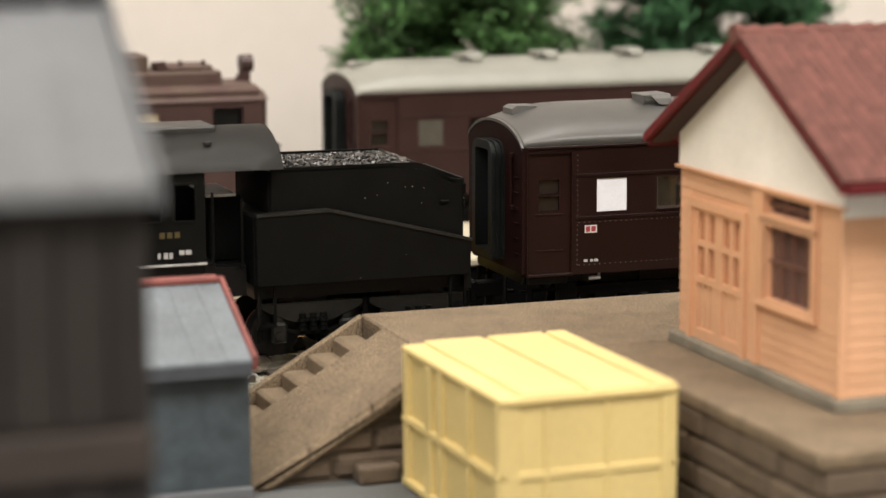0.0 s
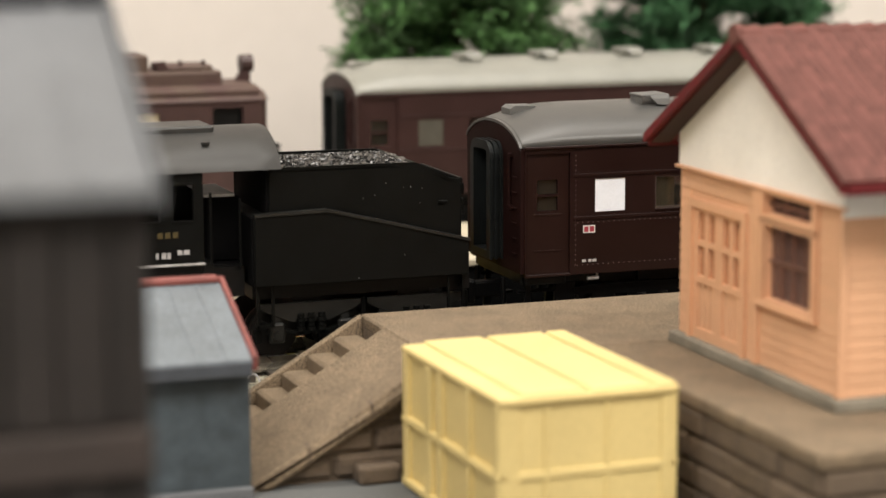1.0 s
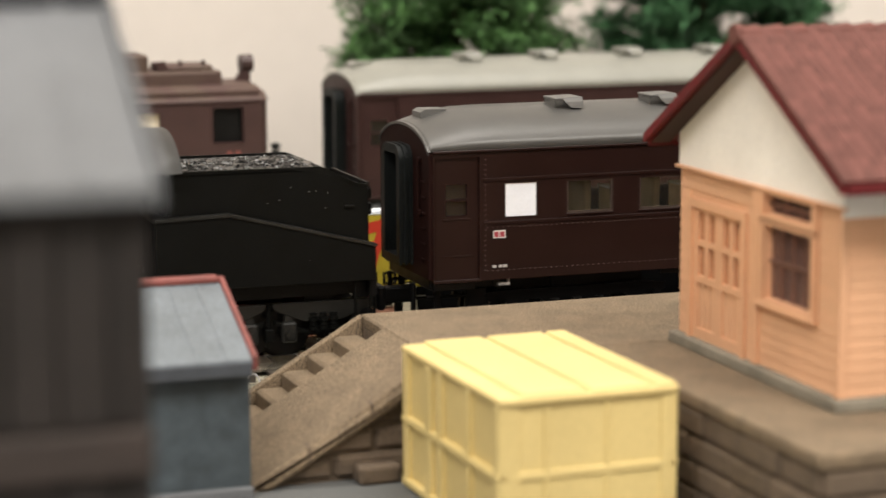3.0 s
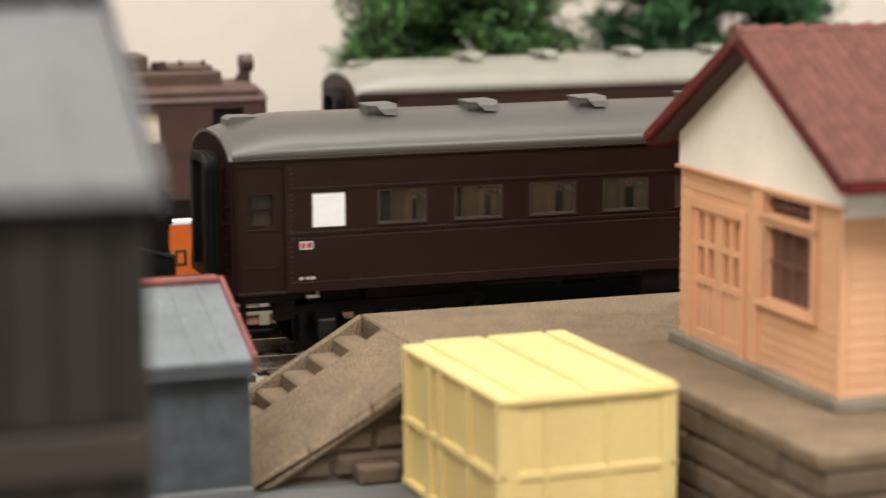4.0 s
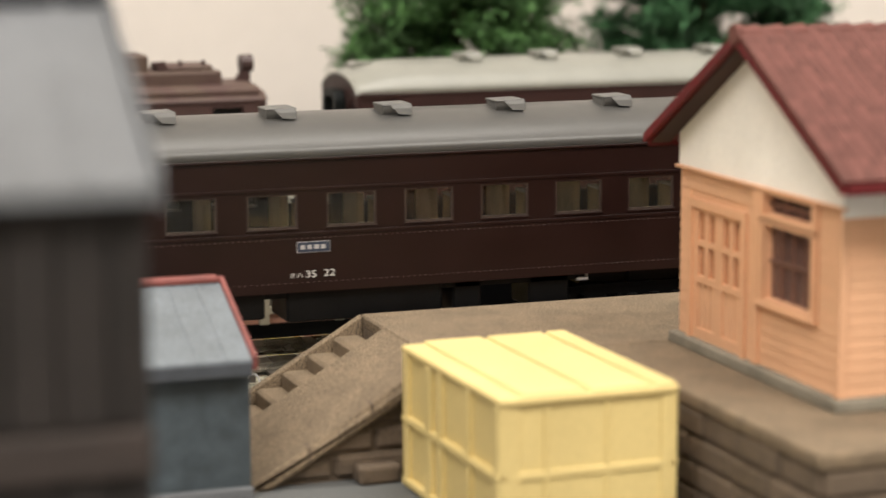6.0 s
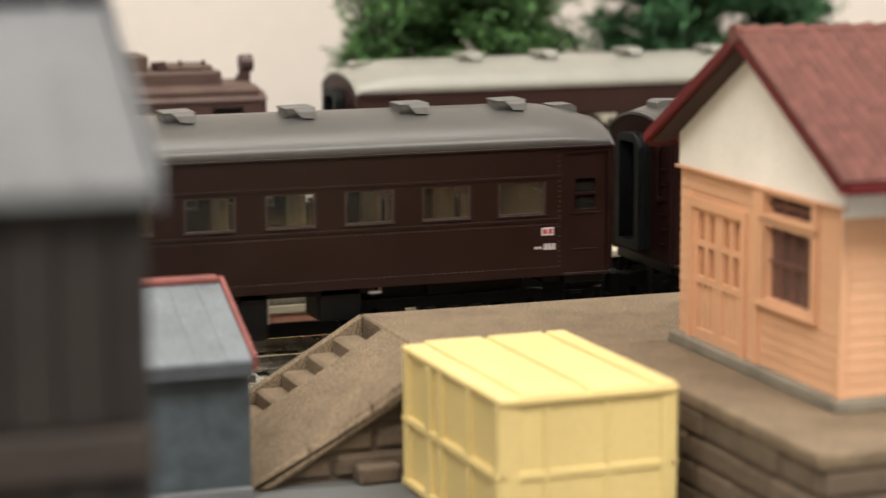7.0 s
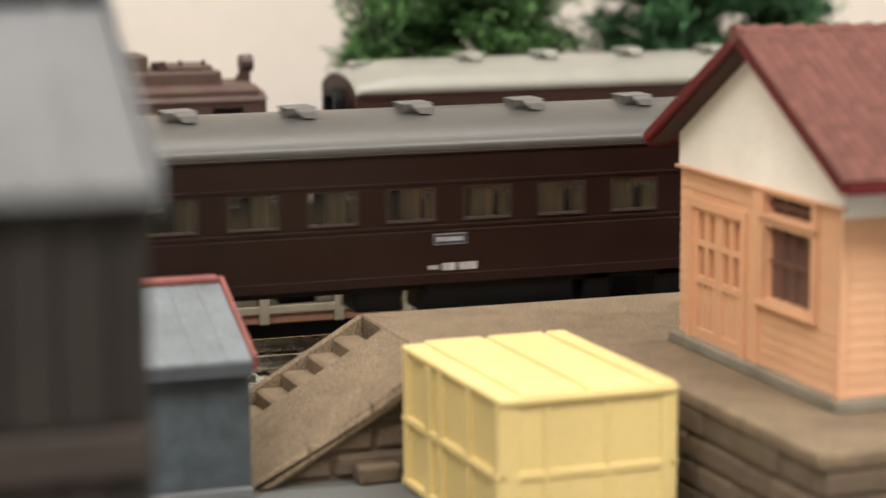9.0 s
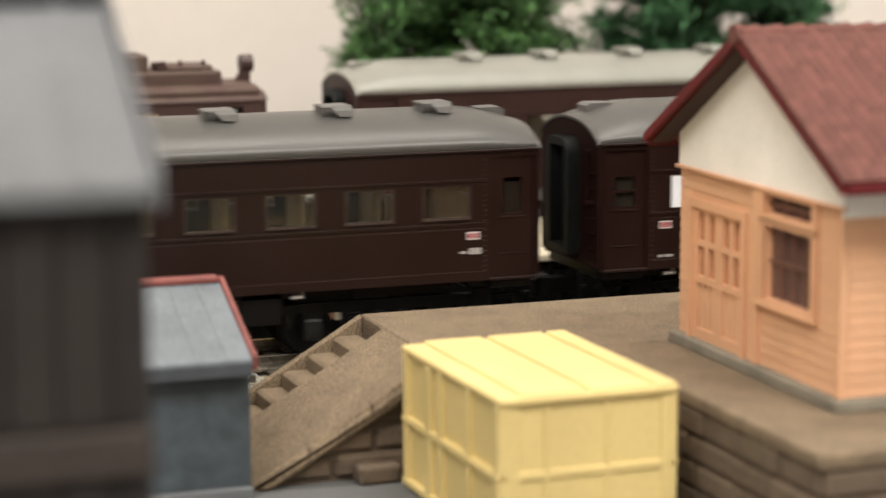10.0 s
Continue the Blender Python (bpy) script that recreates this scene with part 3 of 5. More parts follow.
        if number:
            lettering(number[:2], 0.72, 62.6, -0.04, 10.4, PALE, c)
            lettering(number[2:4], 1.2, 64.4, -0.04, 10.5, PALE, c)
            lettering(number[5:], 1.2, 66.7, -0.04, 10.55, PALE, c)
        else:
            for k, (bx, bw) in enumerate(((62.2, 0.45), (62.9, 0.45), (64.1, 0.7), (65.0, 0.7), (66.2, 0.6), (67.0, 0.6), (67.8, 0.6))):
                hz = 0.26 if k < 2 else 0.46
                part("bar", box(bmesh.new(), bx - bw / 2, bx + bw / 2, -0.06, 0, 10.4 - hz, 10.4 + hz), FADED, c)
        for bx, bz, bw, bh in ((8.1, 10.05, 0.5, 0.16), (8.9, 10.05, 0.4, 0.16), (9.5, 10.05, 0.5, 0.16), (120.2, 12.0, 0.4, 0.14), (120.7, 12.0, 0.35, 0.14),
                               (121.4, 12.1, 0.42, 0.38), (121.95, 12.1, 0.42, 0.38), (122.5, 12.1, 0.42, 0.38)):
            part("bar", box(bmesh.new(), bx - bw / 2, bx + bw / 2, -0.06, 0, bz - bh, bz + bh), FADED, c)
    for xc in (20.0, L - 20.0):
        sets += bogie(c, xc, BLACK)
    return c, sets


X0, PITCH = 50.05, 138.6
TRAIN, WHEELS = [], []
for k, num in enumerate(("オハ35 22", "", "")):
    cc, ww = coach(X0 + PITCH * k, 0.0, BROWN, ROOF_GREY,
                   "dark brown passenger coach with grey roof rolling on front track", num, tall=k == 1)
    TRAIN.append((cc, X0 + PITCH * k))
    WHEELS += ww
coach(101.6, 74.0, BROWN_OLD, ROOF_PALE, "parked brown passenger coach with pale grey roof on the rear track", parked=True)


# ---- steam locomotive: tender and cab ----
def tender():
    t = thing("locomotive_tender", "matt black steam locomotive tender loaded with glossy coal", "tender", "", X0, 0, 7.0)
    low = [(-33.8, 9.2), (-33.8, 17.6), (-24.9, 17.85), (-16.7, 15.85), (-6.9, 13.35), (-6.9, 9.2)]
    part("water_tank", slab(low, 0.3, WID - 0.3, "y", bev=0.12), LOCO_BLACK, t)
    up = [(-31.6, 13.5), (-31.6, 22.9), (-16.7, 22.75), (-12.6, 22.3), (-9.0, 20.55), (-7.3, 20.4), (-7.3, 13.5)]
    part("bunker", slab(up, 1.9, WID - 1.9, "y", bev=0.15), LOCO_BLACK, t)
    for y in (1.9, WID - 2.1):
        b = bmesh.new()
        slab([(-31.6, 22.6), (-31.6, 23.2), (-13.4, 23.1), (-12.3, 22.7), (-8.9, 20.95), (-7.4, 20.75), (-7.4, 20.4), (-8.9, 20.5), (-12.6, 22.2), (-16.7, 22.6)], y, y + 0.25, "y", b)
        part("bunker_lip", b, LOCO_BLACK, t)
    for i in range(3):
        a = [(-33.8, 17.9, -24.9, 18.15), (-24.9, 18.15, -16.7, 16.15), (-16.7, 16.15, -6.8, 13.65)][i]
        b = slab([(a[0], a[1] - 0.32), (a[2], a[3] - 0.32), (a[2], a[3] + 0.02), (a[0], a[1] + 0.02)], 0.1, 1.2, "y")
        part("tank_rim", b, TENDER_EDGE, t)
    b = bmesh.new()
    box(b, -13.4, -13.0, 2.15, WID - 2.15, 20.5, 23.0)
    box(b, -7.5, -7.1, 2.15, WID - 2.15, 20.2, 20.9)
    part("coal_bulkhead", b, LOCO_BLACK, t)
    b = bmesh.new()
    for i in range(9):
        rod(b, -23.6 + 1.9 * i, 0.6, 18.0 - 0.25 * (1.3 + 1.9 * i), 0.2, 0.3, "z", 6)
    rim = part("rim_bolts", b, TENDER_EDGE, t)
    rim["kind"] = "stuff"
    pr = random.Random(12)
    pts = [(pr.uniform(-20, -9), 1.88, pr.uniform(17.5, 21.5)) for _ in range(7)] + [(-15.2, 0.28, 12.1), (-21.0, 0.28, 9.6)]
    sp = part("dust_specks", dots(pts, 0.06, -1), FADED, t, "pale specks of dust")
    sp["kind"] = "stuff"
    rng = random.Random(4)
    b = bmesh.new()
    nx, ny = 26, 16
    grid = [[b.verts.new((-31 + 17.8 * i / nx, 2.6 + (WID - 5.2) * j / ny,
                          22.45 + 0.65 * (1 - abs(2 * j / ny - 1) ** 3) + rng.uniform(-0.2, 0.2))) for j in range(ny + 1)] for i in range(nx + 1)]
    for i in range(nx):
        for j in range(ny):
            b.faces.new((grid[i][j], grid[i + 1][j], grid[i + 1][j + 1], grid[i][j + 1]))
    for _ in range(900):
        x, y = rng.uniform(-30.6, -14.2), rng.uniform(2.8, WID - 2.8)
        r = rng.uniform(0.14, 0.32)
        z = 22.5 + 0.65 * (1 - abs(2 * (y - 2.6) / (WID - 5.2) - 1) ** 3)
        m = Matrix.Translation((x, y, z)) @ Euler([rng.uniform(0, 6) for _ in range(3)]).to_matrix().to_4x4()
        bmesh.ops.create_cone(b, cap_ends=True, segments=4, radius1=r, radius2=r * 0.6, depth=r * 1.3, matrix=m)
    co = part("coal_load", b, COAL, t, "heap of glossy black coal")
    co["kind"] = "stuff"
    b = bmesh.new()
    box(b, -33.6, -7.2, 2.5, WID - 2.5, 7.4, 9.3)
    box(b, -7.3, -6.6, 1.2, WID - 1.2, 7.3, 9.4)
    box(b, -6.9, -3.2, WID / 2 - 1, WID / 2 + 1, 4.6, 6.6, 0.2)
    part("frame", b, BLACK, t)
    b = bmesh.new()
    for z in (20.2, 18.3):
        box(b, -7.3, -6.7, 2.6, 3.6, z - 1.4, z, 0.12)
    box(b, -10.4, -9.2, 1.6, 1.95, 18.0, 18.3, 0.05)
    rod(b, -6.9, 6, 16.3, 0.6, 0.9, "x", 12)
    part("tail_fitting", b, LOCO_BLACK, t)
    # ladder bars at the rear and a small lamp on the cab side of the bunker
    b = bmesh.new()
    rod(b, -31.0, 13.0, 24.2, 0.55, 1.4, "z", 10)
    rod(b, -30.2, 15.0, 24.0, 0.4, 1.2, "z", 10)
    part("filler_cap", b, LOCO_BLACK, t)
    for xs in (-32.4, -8.4):
        b = bmesh.new()
        box(b, xs - 1.0, xs + 1.0, 0.9, 2.2, 4.2, 4.5)
        box(b, xs - 1.1, xs - 0.8, 0.9, 1.3, 4.2, 9.2)
        box(b, xs + 0.8, xs + 1.1, 0.9, 1.3, 4.2, 9.2)
        part("tank_step", b, LOCO_BLACK, t)
    # matt black sheets put the cab roof's shade on the tender front
    part("front_shade_plate", box(bmesh.new(), -31.95, -31.63, 1.9, WID - 1.9, 9.4, 22.8, 0.05), SHADE_BLACK, t)
    part("tank_shade_plate", box(bmesh.new(), -34.1, -33.83, 0.5, WID - 0.5, 9.3, 17.5, 0.05), SHADE_BLACK, t)
    sets = []
    for xc in (-26.4, -13.0):
        bg = thing("tender_bogie", "", "")
        bg.parent = t
        bg.matrix_basis = pose(xc * MM, WID / 2 * MM, 0)
        for s in (-1, 1):
            o = s * 6.8
            part("side_frame", slab([(-6.3, 6.1), (-6.3, 6.7), (6.3, 6.7), (6.3, 6.1), (5.6, 5.6), (2.4, 4.3), (-2.4, 4.3), (-5.6, 5.6)], o - 0.4, o + 0.4, "y", bev=0.1), TENDER_EDGE, bg)
            part("arch_bar", slab([(-6.0, 4.2), (-6.0, 4.6), (-2.2, 3.3), (2.2, 3.3), (6.0, 4.6), (6.0, 4.2), (2.2, 2.8), (-2.2, 2.8)], o - 0.5, o + 0.5, "y"), LOCO_BLACK, bg)
            for dx in (-4.3, 4.3):
                b = box(bmesh.new(), dx - 0.95, dx + 0.95, o - 0.2 if s > 0 else o - 0.9, o + 0.9 if s > 0 else o + 0.2, 1.9, 4.4, 0.25)
                rod(b, dx, o + s * 0.95, 2.9, 0.55, 0.4, "y", 10)
                box(b, dx - 0.5, dx + 0.5, o - 0.3, o + 0.3, 4.3, 5.2)
                part("axle_box", b, TENDER_EDGE, bg)
            for dx in (-1.3, 0.0, 1.3):
                b = bmesh.new()
                for k in range(4):
                    rod(b, dx, o + s * 0.5, 3.5 + 0.55 * k, 0.55 - 0.12 * (k % 2), 0.46, "z", 8)
                part("spring", b, LOCO_BLACK, bg)
            for dx in (-6.6, 6.6):
                b = bmesh.new()
                rod(b, dx, o, 4.6, 0.2, 4.4, "z", 6)
                box(b, dx - 0.4, dx + 0.4, o - 0.5, o + 0.5, 2.0, 3.6, 0.1)
                part("brake_shoe", b, LOCO_BLACK, bg)
        part("bolster", box(bmesh.new(), -2, 2, -6, 6, 4.6, 7.6), BLACK, bg)
        for dx in (-4.3, 4.3):
            b = bmesh.new()
            for s in (-1, 1):
                rod(b, 0, s * 4.6, 0, 2.9, 1.0, "y", 28)
                rod(b, 0, s * 4.0, 0, 3.4, 0.3, "y", 28)
            rod(b, 0, 0, 0, 0.7, 13, "y", 10)
            w = part("wheelset", b, WHEEL, bg)
            w.matrix_basis = pose(dx * MM, 0, 2.9 * MM)
            sets.append((w, dx))
    return t, sets


def cab():
    c = thing("steam_locomotive", "black steam locomotive cab with arched roof and white-edged footplate", "locomotive", "", X0, 0, 7.0)
    hol = [(-43.4, -41.0, 17.6, 21.8), (-49.5, -45.0, 17.6, 21.8)]
    for face, y in ((-1, 0.6), (1, WID - 0.6)):
        yy = sorted((y, y - face * 0.5))
        w = part("side_sheet", panel(-58, -39.8, 12.6, 23.3, *yy, hol if face < 0 else [(q_[0], q_[1], 19.3, q_[3]) for q_ in hol]), LOCO_BLACK, c)
        b = bmesh.new()
        box(b, -58, -39.7, *sorted((y + face * 0.15, y - face * 0.2)), 12.3, 12.58, 0.04)
        part("footplate_edge", b, FADED, w, "white-painted footplate edge")
        for a in hol:
            f = panel(a[0] - 0.25, a[1] + 0.25, a[2] - 0.25, a[3] + 0.25, *sorted((y, y + face * 0.12)), [a])
            part("window_frame", f, LOCO_BLACK, w)
        if face < 0:
            for bx, bw, bz, bh, mm_ in ((-45.0, 0.6, 16.0, 0.65, GOLD), (-44.1, 0.6, 16.0, 0.65, GOLD), (-43.2, 0.6, 16.0, 0.65, GOLD),
                                        (-45.4, 0.3, 13.6, 0.7, FADED), (-44.6, 0.5, 13.6, 0.7, FADED), (-44.0, 0.4, 13.6, 0.7, FADED), (-42.7, 0.6, 13.9, 0.55, FADED), (-41.9, 0.7, 13.9, 0.55, FADED)):
                part("bar", box(bmesh.new(), bx - bw / 2, bx + bw / 2, y - 0.07, y, bz - bh / 2, bz + bh / 2), mm_, w)
    bm = bmesh.new()
    nu, rows = 18, []
    for x, sh in ((-59, 0), (-39.2, 0), (-33.2, 0), (-30.4, 0)):
        row = []
        for k in range(nu + 1):
            u = -1 + 2 * k / nu
            zz = 23.2 + 4.4 * (1 - abs(u) ** 2.2) ** 0.75
            row.append(bm.verts.new((x - (2.6 * (zz - 23.2) / 4.4 if sh else 0), WID / 2 + u * (WID / 2 - 0.2), zz)))
        rows.append(row)
    for a, b in zip(rows, rows[1:]):
        for k in range(nu):
            bm.faces.new((a[k], b[k], b[k + 1], a[k + 1]))
    bmesh.ops.solidify(bm, geom=bm.faces[:], thickness=0.35)
    r = part("cab_roof", bm, CAB_ROOF, c, "dark grey arched cab roof", smooth=True)
    b = bmesh.new()
    box(b, -50, -37.0, 6.2, 13.2, 26.6, 28.0, 0.25)
    part("roof_hatch", b, CAB_ROOF, r)
    b = bmesh.new()
    rod(b, -38.8, 3.2, 26.3, 0.5, 0.3, "z", 10)
    part("roof_rivet", b, CAB_ROOF, r)
    b = bmesh.new()
    box(b, -58, -38.5, 1.2, WID - 1.2, 8.0, 12.3)
    part("footplate", b, BLACK, c)
    part("drag_box", box(bmesh.new(), -38.45, -34.6, 2.2, WID - 2.2, 8.0, 11.6), BLACK, c)
    part("fall_plate", box(bmesh.new(), -38.45, -34.5, 3.0, WID - 3.0, 11.62, 11.8), BLACK, c)
    part("gangway_screen", box(bmesh.new(), -38.4, -34.3, 5.2, WID - 5.2, 11.82, 19.6, 0.2), SHADE_BLACK, c)
    # added dark sheet: blocks the bright sign board behind the cab window
    part("cab_blocking_sheet", box(bmesh.new(), -39.75, -39.5, WID / 2 - 2, WID - 0.6, 12.32, 20.4), SHADE_BLACK, c)
    part("shovel_plate", box(bmesh.new(), -38.7, -35.0, 5.0, WID - 5.0, 19.6, 19.95, 0.05), FADED, c, "pale shovel plate behind the cab")
    b = bmesh.new()
    box(b, -58.4, -57.6, 1.2, WID - 1.2, 12, 23.5)
    rod(b, -55, WID / 2, 17.5, 4.6, 6, "x", 20)
    part("backhead", b, BLACK, c)
    b = bmesh.new()
    rod(b, -38.9, 0.9, 16.5, 0.18, 8.5, "z", 8)
    rod(b, -35.2, 1.6, 15.5, 0.18, 8.5, "z", 8)
    part("handrail", b, LOCO_BLACK, c)
    b = bmesh.new()
    for z in (9.0, 6.8, 4.8):
        box(b, -39.8, -36.8, 1.0, 2.6, z - 0.2, z + 0.1)
    box(b, -39.9, -39.5, 1.0, 2.6, 4.6, 12)
    part("cab_steps", b, BLACK, c)
    b = bmesh.new()
    for s in (-1, 1):
        rod(b, -46, WID / 2 + s * 4.6, 3.6, 3.6, 1.0, "y", 28)
    rod(b, -46, WID / 2, 3.6, 0.7, 10, "y", 10)
    box(b, -57, -40, 5.5, WID - 5.5, 3.6, 8.2)
    part("trailing_axle", b, BLACK, c)
    return c


TEN, TW = tender()
WHEELS += TW
TRAIN += [(TEN, X0), (cab(), X0)]


# ---- parked electric locomotive ----
def electric():
    e = thing("electric_locomotive", "parked brown electric locomotive with roof equipment on the rear track", "locomotive", "", 87.4, 74.3, 7.0)
    W2 = 18.7
    hol = [(-8.7, -4.0, 17.9, 23.2), (-26.5, -16.7, 18.2, 22.6), (-40, -30, 18.2, 22.6), (-54, -44, 18.2, 22.6)]
    for face, y in ((-1, 0.0), (1, W2)):
        yy = sorted((y, y - face * 0.7))
        w = part("side_wall", panel(-92, -1.4, 9.6, 24.2, *yy, hol), LOCO_BROWN, e)
        for a in hol:
            f = panel(a[0] - 0.3, a[1] + 0.3, a[2] - 0.3, a[3] + 0.3, *sorted((y, y + face * 0.15)), [a])
            fr = part("window_frame", f, LOCO_BROWN, w)
            pm = BLACK if a[0] > -10 else INNER
            part("pane", box(bmesh.new(), a[0], a[1], *sorted((y - face * 0.75, y - face * 0.95)), a[2], a[3]), pm, fr)
        d = part("hatch", panel(-21.5, -12.6, 10.5, 17.0, *sorted((y, y + face * 0.12)), [(-20.6, -13.5, 11.2, 16.3)]), LOCO_BROWN, w)
        b = bmesh.new()
        box(b, -92, -1, *sorted((y, y + face * 0.35)), 23.9, 24.35, 0.1)
        part("gutter", b, LOCO_BROWN, w)
        if face < 0:
            for bx in (-6.2, -4.9):
                part("bar", box(bmesh.new(), bx - 0.4, bx + 0.4, -0.06, 0, 15.7, 16.6), HUT_RED, w)
    # rounded front
    pts = [(-1.5, 0.0), (-0.6, 0.35), (0.0, 1.4), (0.0, W2 - 1.4), (-0.6, W2 - 0.35), (-1.5, W2)]
    part("front", slab(pts, 9.6, 24.3, "z"), LOCO_BROWN, e)
    bm = bmesh.new()
    rows, nu = [], 14
    for x, h in ((-92, 2.2), (-1.8, 2.2), (-0.8, 1.95), (-0.15, 1.3), (0.12, 0.2)):
        rows.append([bm.verts.new((x, W2 / 2 + (-1 + 2 * k / nu) * (W2 / 2 - (0.0 if x < -2 else 0.12)), 24.2 + h * (1 - abs(-1 + 2 * k / nu) ** 4.5) ** 0.7)) for k in range(nu + 1)])
    for a, b in zip(rows, rows[1:]):
        for k in range(nu):
            bm.faces.new((a[k], b[k], b[k + 1], a[k + 1]))
    r = part("roof", bm, LOCO_ROOF, e, smooth=True)
    for yy in (0.9, W2 - 0.9):
        part("roof_gutter", box(bmesh.new(), -92, -1.2, yy - 0.22, yy + 0.22, 25.0, 25.75, 0.1), LOCO_ROOF, r)
    b = bmesh.new()
    box(b, -60, -6.0, 4.5, W2 - 4.5, 25.8, 28.4, 0.5, 2)
    rc = part("roof_casing", b, LOCO_ROOF, r)
    for xa, xb in ((-29, -17.0), (-47, -34)):
        b = bmesh.new()
        box(b, xa, xb, 6, W2 - 6, 28.2, 30.9, 0.3)
        part("roof_box", b, LOCO_ROOF, rc)
    b = bmesh.new()
    box(b, -15.5, -7.0, 6.0, W2 - 6.0, 28.2, 29.2, 0.4)
    part("roof_tray", b, LOCO_ROOF, rc)
    for x in (-14.6, -12.0, -8.4):
        b = bmesh.new()
        rod(b, x, 6.6, 29.4, 0.3, 1.0, "z", 8)
        part("insulator", b, LOCO_BROWN, rc)
    b = bmesh.new()
    rod(b, -15.0, 7.0, 28.9, 0.9, 2.4, "y", 12)
    box(b, -16.4, -14.8, 6.0, 7.4, 29.2, 29.8, 0.15)
    part("whistle", b, LOCO_BROWN, rc)
    b = bmesh.new()
    rod(b, -1.1, W2 / 2, 29.0, 1.35, 1.9, "x", 18)
    slab([(-3.4, 25.6), (-0.6, 25.3), (-0.6, 28.0), (-1.8, 28.0)], W2 / 2 - 0.8, W2 / 2 + 0.8, "y", b)
    part("headlamp", b, LOCO_BROWN, r, "round brown headlamp on a bracket")
    b = bmesh.new()
    box(b, -91, -0.8, 1.0, W2 - 1.0, 6.4, 9.8)
    box(b, -0.8, 2.4, 1.5, W2 - 1.5, 5.5, 9.0, 0.2)
    box(b, 2.2, 4.0, W2 / 2 - 1.6, W2 / 2 + 1.6, 4.0, 7.0, 0.2)
    u = part("underframe", b, BLACK, e)
    b = bmesh.new()
    rod(b, 3.4, W2 / 2, 11.6, 0.3, 7.5, "z", 8)
    for zz in (15.0, 16.0):
        box(b, 2.7, 4.2, W2 / 2 - 0.6, W2 / 2 + 0.6, zz - 0.45, zz + 0.45, 0.3)
    box(b, 2.0, 4.6, W2 / 2 - 2.4, W2 / 2 + 2.4, 7.0, 8.2, 0.2)
    part("front_hose_stand", b, BLACK, e, "black hose stand on the front beam")
    for x in (-12, -28, -44, -60, -76):
        b = bmesh.new()
        for s in (-1, 1):
            rod(b, x, W2 / 2 + s * 4.6, 3.8, 3.8, 1.0, "y", 24)
            box(b, x - 5, x + 5, W2 / 2 + s * 6.6 - 0.5, W2 / 2 + s * 6.6 + 0.5, 3.6, 6.4, 0.2)
        rod(b, x, W2 / 2, 3.8, 0.7, 12.5, "y", 8)
        part("axle", b, BLACK, u)
    return e


electric()


# ---- front platform with its ramp and stair strip ----
PT, PN, PF = 12.8, -29.6, -2.4          # top, near edge, far edge
CREASE, FOOT = 77.7, 56.5


